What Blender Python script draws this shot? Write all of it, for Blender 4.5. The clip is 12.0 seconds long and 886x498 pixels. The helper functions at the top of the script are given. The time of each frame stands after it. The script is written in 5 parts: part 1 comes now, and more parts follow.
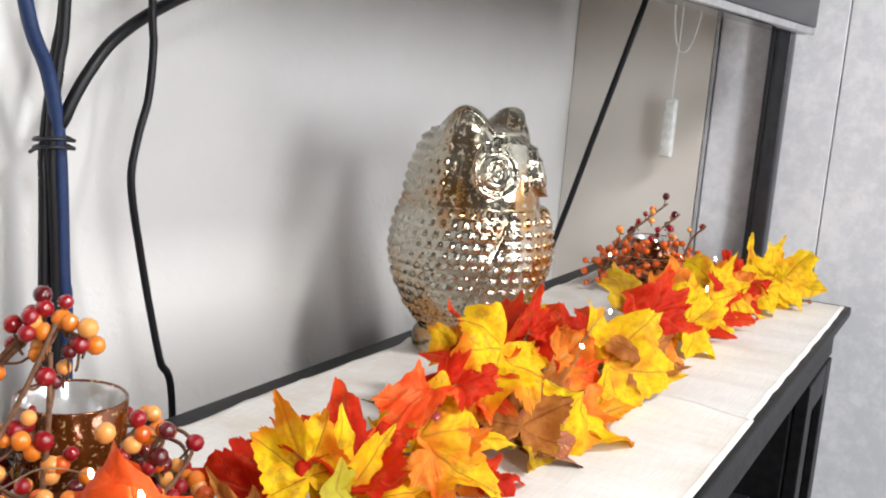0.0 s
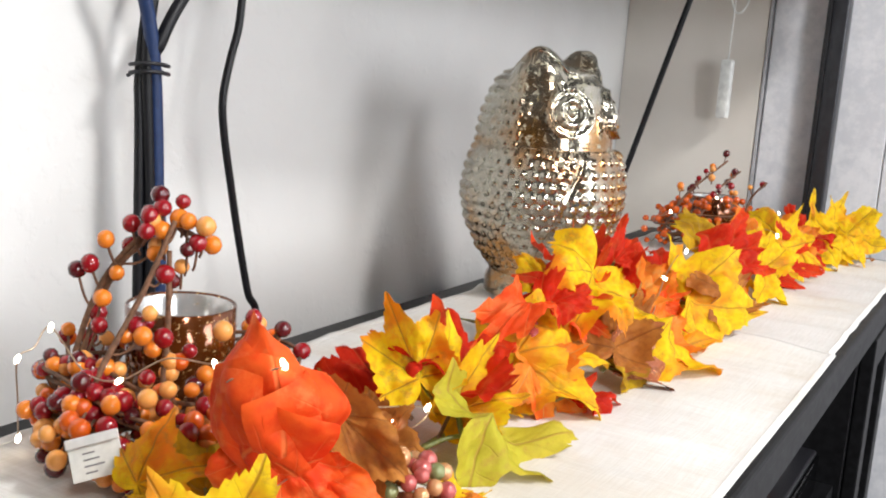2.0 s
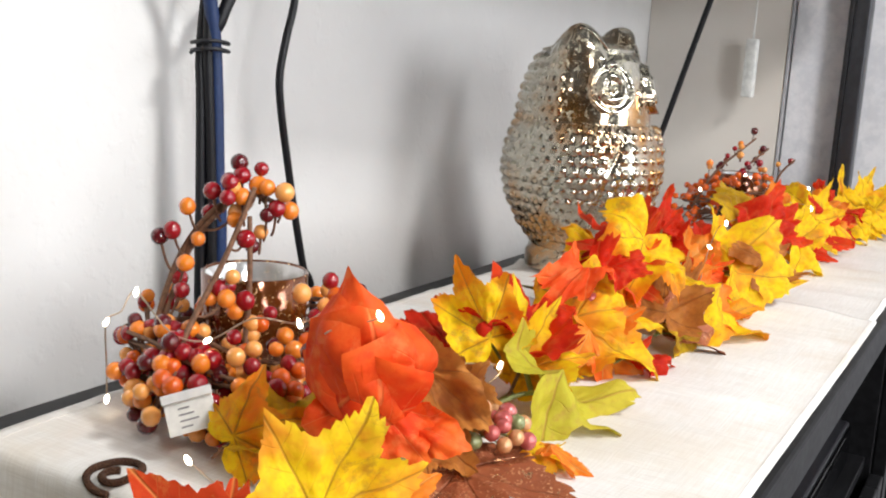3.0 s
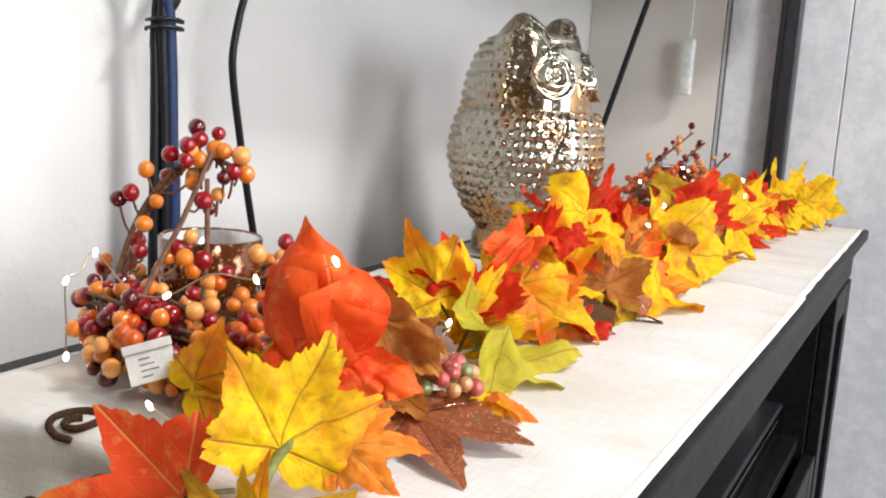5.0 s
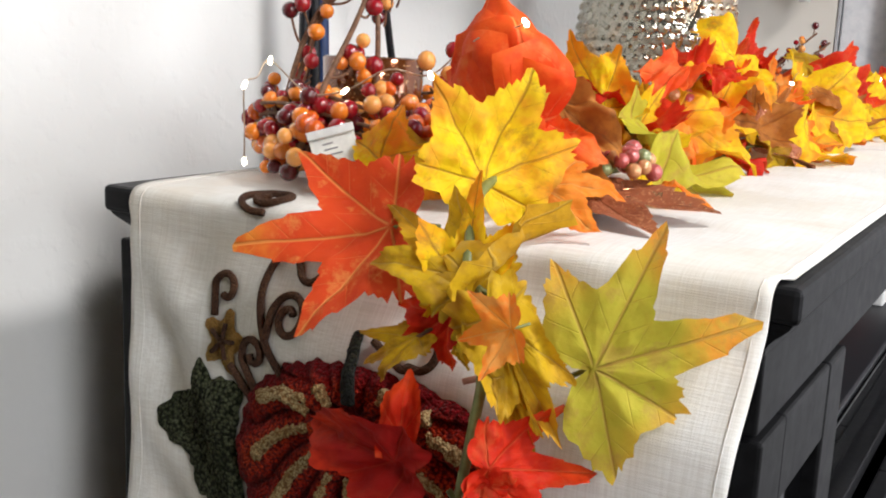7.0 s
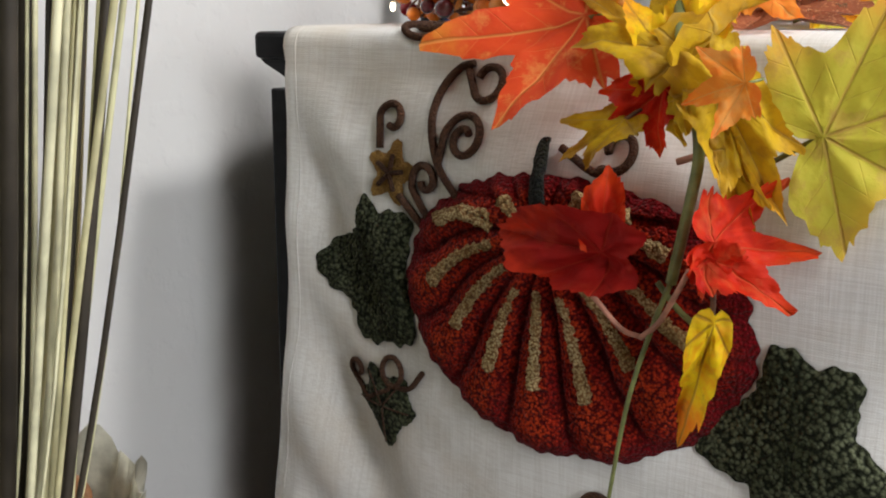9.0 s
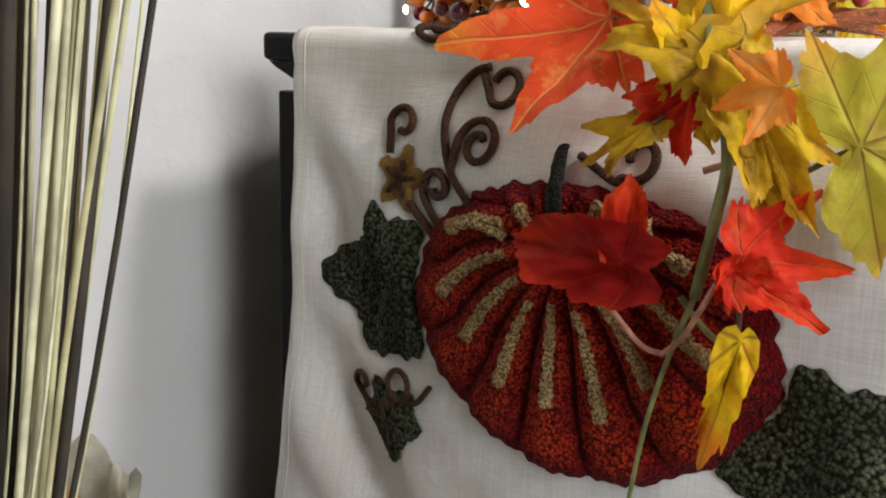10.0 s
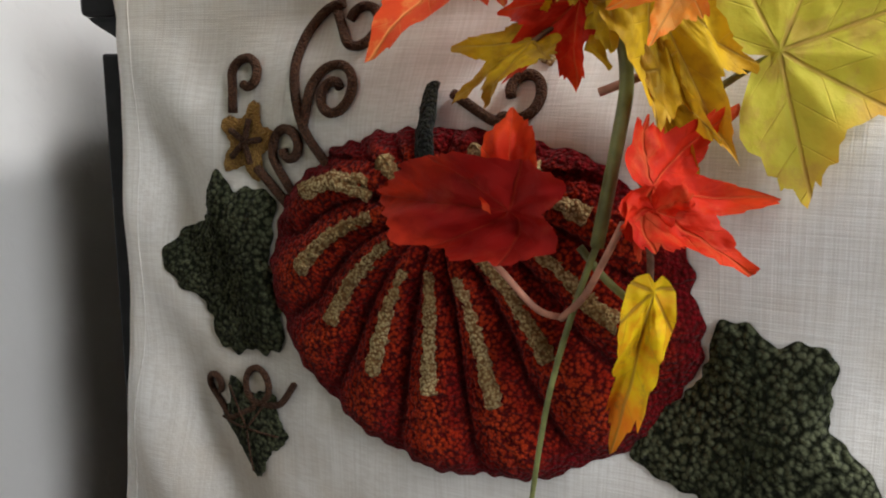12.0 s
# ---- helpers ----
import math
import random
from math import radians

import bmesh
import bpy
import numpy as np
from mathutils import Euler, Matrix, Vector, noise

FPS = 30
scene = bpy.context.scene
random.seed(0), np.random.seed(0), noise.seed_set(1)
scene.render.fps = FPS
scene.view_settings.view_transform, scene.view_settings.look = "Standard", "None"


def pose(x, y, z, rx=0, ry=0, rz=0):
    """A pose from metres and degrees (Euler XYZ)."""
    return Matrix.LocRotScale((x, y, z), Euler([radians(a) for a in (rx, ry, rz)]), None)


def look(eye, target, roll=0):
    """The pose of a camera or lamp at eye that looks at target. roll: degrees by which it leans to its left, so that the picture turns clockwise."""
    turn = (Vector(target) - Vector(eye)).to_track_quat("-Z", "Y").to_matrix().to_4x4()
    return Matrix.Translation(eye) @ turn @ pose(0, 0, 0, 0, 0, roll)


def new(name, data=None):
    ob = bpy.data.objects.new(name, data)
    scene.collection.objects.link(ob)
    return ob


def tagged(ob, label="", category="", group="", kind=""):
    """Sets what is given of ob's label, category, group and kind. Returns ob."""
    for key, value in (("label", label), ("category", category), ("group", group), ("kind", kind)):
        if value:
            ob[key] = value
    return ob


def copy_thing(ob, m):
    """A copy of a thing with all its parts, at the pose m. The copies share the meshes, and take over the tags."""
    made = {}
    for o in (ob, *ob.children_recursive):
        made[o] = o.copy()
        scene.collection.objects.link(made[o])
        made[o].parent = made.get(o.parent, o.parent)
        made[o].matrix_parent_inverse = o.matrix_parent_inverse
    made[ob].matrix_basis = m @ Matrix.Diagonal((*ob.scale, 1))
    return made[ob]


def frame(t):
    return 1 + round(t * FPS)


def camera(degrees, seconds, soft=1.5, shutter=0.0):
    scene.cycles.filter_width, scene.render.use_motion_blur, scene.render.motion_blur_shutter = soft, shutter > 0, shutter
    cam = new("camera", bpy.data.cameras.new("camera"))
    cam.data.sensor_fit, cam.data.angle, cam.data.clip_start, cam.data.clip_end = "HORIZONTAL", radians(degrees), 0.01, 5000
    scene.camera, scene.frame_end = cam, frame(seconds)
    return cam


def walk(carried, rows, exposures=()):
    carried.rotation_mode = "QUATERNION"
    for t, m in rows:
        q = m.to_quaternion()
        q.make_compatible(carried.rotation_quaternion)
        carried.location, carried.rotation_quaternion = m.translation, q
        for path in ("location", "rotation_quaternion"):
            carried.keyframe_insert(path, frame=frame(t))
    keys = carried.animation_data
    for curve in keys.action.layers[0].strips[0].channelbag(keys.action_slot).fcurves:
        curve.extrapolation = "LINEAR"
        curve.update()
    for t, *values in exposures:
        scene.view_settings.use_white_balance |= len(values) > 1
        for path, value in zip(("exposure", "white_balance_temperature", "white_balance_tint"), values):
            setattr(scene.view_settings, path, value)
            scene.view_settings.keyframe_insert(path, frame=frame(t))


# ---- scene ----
cam = camera(47.1, 12.0, soft=2.0)
PATH = [
    (0, (-0.267, -0.162, 1.059), (1.474, 0.759, 0.712), 4.7),
    (0.5, (-0.267, -0.158, 1.043), (1.46, 0.789, 0.695), 3.9),
    (1, (-0.276, -0.148, 1.027), (1.456, 0.788, 0.674), 4.3),
    (1.5, (-0.29, -0.131, 1.015), (1.433, 0.823, 0.669), 3.7),
    (2, (-0.301, -0.128, 0.999), (1.416, 0.835, 0.646), 4.1),
    (2.5, (-0.32, -0.118, 0.994), (1.379, 0.875, 0.635), 3.6),
    (3, (-0.339, -0.107, 0.983), (1.37, 0.865, 0.614), 3.3),
    (3.5, (-0.342, -0.101, 0.969), (1.405, 0.81, 0.622), 3.8),
    (3.7, (-0.347, -0.1, 0.968), (1.412, 0.788, 0.628), 3.8),
    (5.3, (-0.372, -0.128, 0.948), (1.392, 0.751, 0.61), 3.7),
    (5.5, (-0.375, -0.131, 0.921), (1.37, 0.79, 0.598), 2.8),
    (6, (-0.385, -0.121, 0.899), (1.312, 0.875, 0.54), 2.4),
    (6.5, (-0.403, -0.104, 0.875), (1.286, 0.905, 0.514), 1.8),
    (7, (-0.413, -0.091, 0.849), (1.267, 0.923, 0.461), 2.4),
    (7.5, (-0.41, -0.08, 0.82), (1.268, 0.932, 0.421), 1.6),
    (7.7, (-0.41, -0.076, 0.808), (1.268, 0.931, 0.395), 1.1),
    (9.3, (-0.448, -0.039, 0.771), (1.15, 1.077, 0.323), 0.4),
    (9.5, (-0.447, -0.038, 0.771), (1.151, 1.083, 0.337), 0.4),
    (10, (-0.432, -0.029, 0.765), (1.177, 1.08, 0.339), 1.5),
    (10.5, (-0.41, -0.027, 0.743), (1.21, 1.057, 0.294), 1.9),
    (11, (-0.393, -0.026, 0.741), (1.269, 1.003, 0.321), 1.8),
    (11.5, (-0.385, -0.015, 0.737), (1.317, 0.959, 0.342), -0.2),
    (12, (-0.372, -0.001, 0.73), (1.36, 0.918, 0.335), -0.3),
]
EXPOSURE = ((0, 0.08), (3.0, 0.03), (6.0, 0.06), (7.7, 0.04), (9.3, -0.04), (12, 0.0))
walk(cam, [(t, look(eye, target, roll)) for t, eye, target, roll in PATH], EXPOSURE)

# ---- world and lights ----
world = bpy.data.worlds.new("daylight")
scene.world = world
world.use_nodes = True
wn = world.node_tree.nodes
sky = wn.new("ShaderNodeTexSky")
sky.sky_type, sky.sun_disc, sky.sun_elevation, sky.sun_rotation = "NISHITA", False, 0.7, 2.6
wn["Background"].inputs[1].default_value = 0.05
world.node_tree.links.new(sky.outputs[0], wn["Background"].inputs[0])


def area(name, m, sx, sy, watts, colour):
    lamp = bpy.data.lights.new(name, "AREA")
    lamp.shape, lamp.size, lamp.size_y, lamp.energy, lamp.color = "RECTANGLE", sx, sy, watts, colour
    ob = new(name, lamp)
    ob.matrix_world = m
    return ob


WALL_Y, END_X, TOP = 0.50, 1.41, 0.76
FRONT_Y, BACK_X, CEIL = -3.0, -3.0, 2.4
# first lamp added to brighten the stand's top, second placed by the shadows' slant
LAMPS = ((0.22, -1.20, 43), (-1.10, -1.50, 23))
# daylight in two unseen windows of the front wall, and the added ceiling lamps
area("window_daylight", look((-1.55, FRONT_Y + 0.02, 1.5), (1.2, 0.2, 1.0)), 0.75, 1.2, 52, (0.94, 0.968, 1.0))
area("window_daylight", look((0.75, FRONT_Y + 0.02, 1.5), (0.6, 0, 1.0)), 1.1, 1.2, 46, (0.94, 0.968, 1.0))
for lx, ly, watts in LAMPS:
    area("unseen_overhead_light", look((lx, ly, 2.33), (lx, ly + 0.01, 0)), 0.36, 0.36, watts, (1.0, 0.985, 0.97))


# ---- materials ----
class Mat:
    """A small builder of node materials."""

    def __init__(self, name):
        self.m = bpy.data.materials.new(name)
        self.m.use_nodes = True
        self.t = self.m.node_tree
        self.b = self.t.nodes["Principled BSDF"]
        self.out = self.t.nodes["Material Output"]

    def node(self, kind, **kw):
        n = self.t.nodes.new(kind)
        for k, v in kw.items():
            if k == "operation":
                n.operation = v
            elif k == "data_type":
                n.data_type = v
            elif k == "blend_type":
                n.blend_type = v
        return n

    def link(self, a, b):
        self.t.links.new(a, b)

    def coords(self, which="Object"):
        return self.node("ShaderNodeTexCoord").outputs[which]

    def noise(self, scale, detail=3.0, rough=0.55, vec=None, stretch=None):
        n = self.node("ShaderNodeTexNoise")
        n.inputs["Scale"].default_value, n.inputs["Detail"].default_value, n.inputs["Roughness"].default_value = scale, detail, rough
        v = vec if vec is not None else self.coords()
        if stretch:
            mp = self.node("ShaderNodeMapping")
            mp.inputs["Scale"].default_value = stretch
            self.link(v, mp.inputs[0])
            v = mp.outputs[0]
        self.link(v, n.inputs["Vector"])
        return n.outputs["Fac"]

    def math(self, op, a, b=None, clamp=False):
        n = self.node("ShaderNodeMath", operation=op)
        n.use_clamp = clamp
        for i, v in enumerate((a, b)):
            if v is None:
                continue
            if isinstance(v, (int, float)):
                n.inputs[i].default_value = v
            else:
                self.link(v, n.inputs[i])
        return n.outputs[0]

    def ramp(self, fac, lo, hi):
        n = self.node("ShaderNodeMapRange")
        n.interpolation_type = "SMOOTHSTEP"
        self.link(fac, n.inputs["Value"])
        n.inputs["From Min"].default_value, n.inputs["From Max"].default_value = lo, hi
        return n.outputs[0]

    def mix(self, fac, a, b, blend="MIX"):
        n = self.node("ShaderNodeMix", data_type="RGBA", blend_type=blend)
        if isinstance(fac, (int, float)):
            n.inputs[0].default_value = fac
        else:
            self.link(fac, n.inputs[0])
        for i, v in ((6, a), (7, b)):
            if isinstance(v, tuple):
                n.inputs[i].default_value = (*v, 1)
            else:
                self.link(v, n.inputs[i])
        return n.outputs[2]

    def colour(self, c):
        if isinstance(c, tuple):
            self.b.inputs["Base Color"].default_value = (*c, 1)
        else:
            self.link(c, self.b.inputs["Base Color"])
        return self

    def set(self, rough=0.5, metal=0.0, spec=0.5, coat=0.0):
        for k, v in (("Roughness", rough), ("Metallic", metal), ("Specular IOR Level", spec), ("Coat Weight", coat)):
            if isinstance(v, (int, float)):
                self.b.inputs[k].default_value = v
            else:
                self.link(v, self.b.inputs[k])
        return self

    def bump(self, height, strength=0.3, dist=0.001):
        n = self.node("ShaderNodeBump")
        n.inputs["Strength"].default_value, n.inputs["Distance"].default_value = strength, dist
        self.link(height, n.inputs["Height"])
        self.link(n.outputs[0], self.b.inputs["Normal"])
        return self


def mat_wall():
    k = Mat("painted_plaster")
    big, fine = k.noise(3.0, 4), k.noise(55, 3)
    k.colour(k.mix(k.ramp(big, 0.3, 0.7), (0.715, 0.705, 0.69), (0.775, 0.77, 0.76)))
    h = k.math("ADD", k.ramp(k.noise(60, 3, 0.5), 0.48, 0.70), k.math("MULTIPLY", fine, 0.4))
    return k.set(0.7, spec=0.3).bump(h, 0.24, 0.0015).m


def mat_beige():
    k = Mat("beige_blind_fabric")
    k.colour(k.mix(k.ramp(k.noise(6, 4), 0.3, 0.7), (0.70, 0.655, 0.595), (0.76, 0.715, 0.655)))
    return k.set(0.8, spec=0.2).bump(k.noise(220, 2), 0.2, 0.0006).m


def mat_panel():
    k = Mat("mottled_grey_wallboard")
    a, b = k.noise(45, 5, 0.65), k.noise(9, 4, 0.6)
    f = k.math("ADD", k.math("MULTIPLY", a, 0.6), k.math("MULTIPLY", b, 0.4))
    k.colour(k.mix(k.ramp(f, 0.4, 0.62), (0.66, 0.67, 0.71), (0.80, 0.80, 0.83)))
    return k.set(0.55, spec=0.35).bump(a, 0.15, 0.0006).m


def mat_black_wood():
    k = Mat("black_painted_wood")
    g = k.noise(30, 4, 0.6, stretch=(0.25, 3, 3))
    k.colour(k.mix(k.ramp(g, 0.3, 0.75), (0.006, 0.006, 0.0065), (0.012, 0.012, 0.0135)))
    return k.set(k.math("ADD", k.math("MULTIPLY", k.noise(90, 3), 0.16), 0.34), spec=0.12).bump(g, 0.12, 0.0005).m


def mat_plain(name, c, rough=0.5, metal=0.0, spec=0.5, scale=80.0, vary=0.12, bump=0.1, coat=0.0):
    k = Mat(name)
    n = k.noise(scale, 3)
    lo, hi = tuple(x * (1 - vary) for x in c), tuple(min(1, x * (1 + vary)) for x in c)
    k.colour(k.mix(k.ramp(n, 0.3, 0.7), lo, hi))
    return k.set(rough, metal, spec, coat).bump(n, bump, 0.0004).m


def mat_linen():
    k = Mat("natural_linen")
    co = k.coords()
    weft = k.noise(1.0, 3, 0.6, stretch=(30, 900, 30))
    warp = k.noise(1.0, 3, 0.6, stretch=(900, 30, 900))
    slub = k.math("ADD", weft, warp)
    # warm blotches: stains, and the leaves' coloured shade put into the cloth
    warm = k.ramp(k.noise(11, 4, 0.6), 0.46, 0.74)
    base = k.mix(k.ramp(slub, 0.75, 1.25), (0.71, 0.69, 0.655), (0.82, 0.81, 0.785))
    k.colour(k.mix(k.math("MULTIPLY", warm, 0.42), base, (0.60, 0.50, 0.38)))
    sep = k.node("ShaderNodeSeparateXYZ")
    k.link(co, sep.inputs[0])
    wv = None
    for i in range(3):
        s = k.math("SINE", k.math("MULTIPLY", sep.outputs[i], 2 * math.pi / 0.0011))
        wv = s if wv is None else k.math("ADD", wv, s)
    h = k.math("ADD", k.math("MULTIPLY", wv, 0.06), slub)
    return k.set(0.9, spec=0.1).bump(h, 0.35, 0.0005).m


def mat_chenille(name, c1, c2, c3, scale=260, ribs=None):
    k = Mat(name)
    tuft = k.node("ShaderNodeTexVoronoi")
    tuft.inputs["Scale"].default_value = scale * 2.6
    k.link(k.coords(), tuft.inputs["Vector"])
    n = k.noise(45, 4, 0.6)
    c = k.mix(k.ramp(n, 0.35, 0.62), c1, c2)
    if ribs:                                  # ribs: groove, flank, crest, rim; the groove colour also carries the creases' shade
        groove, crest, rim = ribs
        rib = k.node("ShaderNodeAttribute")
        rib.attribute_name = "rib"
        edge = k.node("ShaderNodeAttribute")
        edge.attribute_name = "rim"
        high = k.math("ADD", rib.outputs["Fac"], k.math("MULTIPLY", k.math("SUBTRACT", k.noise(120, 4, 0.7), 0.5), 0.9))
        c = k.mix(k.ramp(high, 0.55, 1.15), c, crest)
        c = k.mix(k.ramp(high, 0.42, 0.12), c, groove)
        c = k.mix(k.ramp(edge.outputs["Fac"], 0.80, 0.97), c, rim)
    # c3 darkens the gaps between tufts, their shade put into the colour
    c = k.mix(k.ramp(tuft.outputs["Distance"], 0.25, 0.75), c, c3)
    k.colour(c)
    k.b.inputs["Sheen Weight"].default_value = 0.04
    h = k.math("SUBTRACT", k.math("MULTIPLY", k.noise(scale * 1.5, 3), 1.6), tuft.outputs["Distance"])
    return k.set(0.95, spec=0.08).bump(h, 0.9, 0.0016).m


def mat_leaf(name, mid, edge, patch, vein, rough=0.55, glitter=False, patch_lo=0.5, edge_lo=0.45):
    """Printed fabric leaf: mid colour, another towards the lobes, patches, and printed veins."""
    k = Mat(name)
    uv = k.coords("UV")
    sep = k.node("ShaderNodeSeparateXYZ")
    k.link(uv, sep.inputs[0])
    u = k.math("SUBTRACT", k.math("MULTIPLY", sep.outputs[0], 2.4), 1.2)
    v = k.math("SUBTRACT", k.math("MULTIPLY", sep.outputs[1], 2.4), 1.2)
    r = k.math("SQRT", k.math("ADD", k.math("MULTIPLY", u, u), k.math("MULTIPLY", v, v)))
    info = k.node("ShaderNodeObjectInfo")
    shift = k.node("ShaderNodeVectorMath", operation="ADD")
    k.link(k.coords(), shift.inputs[0])
    k.link(k.math("MULTIPLY", info.outputs["Random"], 7.0), shift.inputs[1])
    where = shift.outputs[0]
    big, fine = k.noise(26, 3, 0.55, vec=where), k.noise(170, 4, 0.6, vec=where)
    e = k.math("ADD", r, k.math("MULTIPLY", k.math("SUBTRACT", big, 0.5), 0.9))
    c = k.mix(k.ramp(e, edge_lo, edge_lo + 0.45), mid, edge)
    c = k.mix(k.ramp(big, patch_lo, patch_lo + 0.2), c, patch)
    c = k.mix(k.math("MULTIPLY", k.ramp(fine, 0.42, 0.70), 0.5), c, patch)
    c = k.mix(k.math("MULTIPLY", k.ramp(k.noise(60, 5, 0.7, vec=where), 0.52, 0.66), 0.55), c, vein)
    veins = None
    for a in (0, 48, -48, 96, -96):
        s, co = math.sin(radians(a)), math.cos(radians(a))
        along = k.math("ADD", k.math("MULTIPLY", u, s), k.math("MULTIPLY", v, co))
        off = k.math("ABSOLUTE", k.math("SUBTRACT", k.math("MULTIPLY", u, co), k.math("MULTIPLY", v, s)))
        fan = k.math("MULTIPLY", k.math("ABSOLUTE", k.math("SINE", k.math("MULTIPLY", k.math("SUBTRACT", along, off), 15.0))), 1.0)
        side = k.math("MULTIPLY", k.math("SUBTRACT", 1.0, k.ramp(fan, 0.02, 0.11)), k.math("SUBTRACT", 1.0, k.ramp(off, 0.10, 0.2)))
        main = k.math("SUBTRACT", 1.0, k.ramp(off, 0.003, 0.014))
        one = k.math("MULTIPLY", k.math("MAXIMUM", main, k.math("MULTIPLY", side, 0.34)), k.ramp(along, -0.01, 0.05))
        veins = one if veins is None else k.math("MAXIMUM", veins, one)
    c = k.mix(k.math("MULTIPLY", veins, 0.62), c, vein)
    h = k.math("SUBTRACT", k.math("MULTIPLY", fine, 0.5), veins)
    if glitter:
        cell = k.node("ShaderNodeTexVoronoi")
        cell.inputs["Scale"].default_value = 900
        k.link(where, cell.inputs["Vector"])
        sp = k.node("ShaderNodeSeparateColor")
        k.link(cell.outputs["Color"], sp.inputs[0])
        spark = k.math("MULTIPLY", k.ramp(sp.outputs[0], 0.80, 0.84), k.ramp(k.noise(60, 2, vec=where), 0.40, 0.60))
        c = k.mix(spark, c, (0.85, 0.46, 0.24))
        k.colour(c).set(k.math("SUBTRACT", 0.6, k.math("MULTIPLY", spark, 0.38)), metal=k.math("MULTIPLY", spark, 0.9))
        k.bump(k.math("ADD", k.math("MULTIPLY", sp.outputs[1], 1.2), h), 0.8, 0.0007)
        return k.m
    k.colour(c).set(rough, spec=0.14).bump(k.math("ADD", h, k.math("MULTIPLY", k.noise(55, 3, vec=where), 1.6)), 0.6, 0.0016)
    tr = k.node("ShaderNodeBsdfTranslucent")
    k.link(c, tr.inputs[0])
    ms = k.node("ShaderNodeMixShader")
    ms.inputs[0].default_value = 0.28
    k.link(k.b.outputs[0], ms.inputs[1])
    k.link(tr.outputs[0], ms.inputs[2])
    k.link(ms.outputs[0], k.out.inputs[0])
    return k.m


def mat_mercury(name, silver, amber, blot, metal=0.9, lo=0.5, scale=30.0):
    """Mercury glass: silvering with an amber cast and worn, matt specks."""
    k = Mat(name)
    n, f = k.noise(scale * 0.35, 3), k.noise(scale * 5, 4, 0.7)
    c = k.mix(k.ramp(n, 0.44, 0.62), silver, amber)
    worn = k.ramp(f, lo, lo + 0.12)
    k.colour(k.mix(worn, c, blot))
    k.set(k.math("ADD", 0.10, k.math("MULTIPLY", worn, 0.35)), metal=k.math("SUBTRACT", metal, k.math("MULTIPLY", worn, 0.55)), coat=0.6)
    k.b.inputs["Coat Roughness"].default_value = 0.05
    return k.bump(f, 0.12, 0.0006).m


def mat_glow(name, c, strength):
    k = Mat(name)
    k.colour((1, 0.95, 0.85))
    k.b.inputs["Emission Color"].default_value = (*c, 1)
    k.b.inputs["Emission Strength"].default_value = strength
    return k.m


M_WALL, M_BEIGE, M_PANEL, M_BLACK, M_LINEN = mat_wall(), mat_beige(), mat_panel(), mat_black_wood(), mat_linen()
# M_ROOM and M_CARPET cover unseen surfaces, kept dark to cut bounced light
M_ROOM = mat_plain("fill_cutting_greige", (0.075, 0.07, 0.064), 0.8)
M_WHITE = mat_plain("white_paint", (0.72, 0.72, 0.71), 0.5)
M_CARPET = mat_plain("brown_carpet", (0.07, 0.058, 0.048), 0.95, spec=0.1, scale=400, vary=0.3, bump=0.8)
M_POST = mat_plain("grey_painted_metal", (0.035, 0.036, 0.042), 0.35, metal=0.3)
M_DARKEDGE = mat_plain("dark_rubber_edge", (0.012, 0.012, 0.015), 0.45)
M_TRIM = mat_plain("thin_grey_trim", (0.22, 0.22, 0.24), 0.5)
M_EDGE = mat_plain("pale_grey_edging", (0.46, 0.46, 0.48), 0.5)
M_PLASTIC = mat_plain("white_plastic", (0.82, 0.83, 0.80), 0.4)
M_CABLE = mat_plain("black_cable_rubber", (0.006, 0.006, 0.008), 0.42, spec=0.3, scale=200)
M_CABLE_B = mat_plain("blue_black_cable_rubber", (0.016, 0.034, 0.10), 0.42, spec=0.35, scale=200)
M_TV = mat_plain("glossy_black_plastic", (0.008, 0.008, 0.009), 0.12, scale=20, bump=0.02)
M_SILVER = mat_plain("silver_plastic", (0.45, 0.45, 0.46), 0.3, metal=0.6)
M_BLACKGLASS = mat_plain("black_glass", (0.003, 0.003, 0.0035), 0.04, spec=0.3, scale=10, bump=0.01)
M_CORD = mat_chenille("brown_cord", (0.10, 0.045, 0.025), (0.16, 0.075, 0.04), (0.06, 0.03, 0.02), 500)
# grooves: maroon yarn, with the shade between the ribs put into its colour
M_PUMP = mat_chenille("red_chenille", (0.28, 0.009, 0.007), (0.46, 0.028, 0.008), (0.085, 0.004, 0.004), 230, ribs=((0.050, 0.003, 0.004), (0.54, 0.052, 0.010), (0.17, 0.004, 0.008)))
M_TAN = mat_chenille("tan_chenille", (0.42, 0.30, 0.13), (0.60, 0.47, 0.24), (0.22, 0.11, 0.04), 300)
M_GREEN = mat_chenille("dark_green_chenille", (0.050, 0.058, 0.030), (0.105, 0.115, 0.066), (0.010, 0.012, 0.006), 170)
M_STEMFELT = mat_chenille("black_green_felt", (0.010, 0.012, 0.008), (0.025, 0.026, 0.015), (0.01, 0.01, 0.01))
M_GOLD = mat_chenille("gold_felt", (0.40, 0.22, 0.05), (0.52, 0.32, 0.10), (0.3, 0.16, 0.05), 420)
M_TWIG = mat_plain("brown_paper_wrapped_twig", (0.16, 0.075, 0.038), 0.7, scale=300, vary=0.35, bump=0.5)
M_STEMGREEN = mat_plain("green_plastic_stem", (0.17, 0.19, 0.06), 0.45, scale=150, vary=0.25)
M_STEMPINK = mat_plain("pinkish_leaf_stalk", (0.45, 0.20, 0.13), 0.5, scale=150, vary=0.25)
M_WIRE = mat_plain("copper_wire", (0.55, 0.42, 0.30), 0.3, metal=0.9)
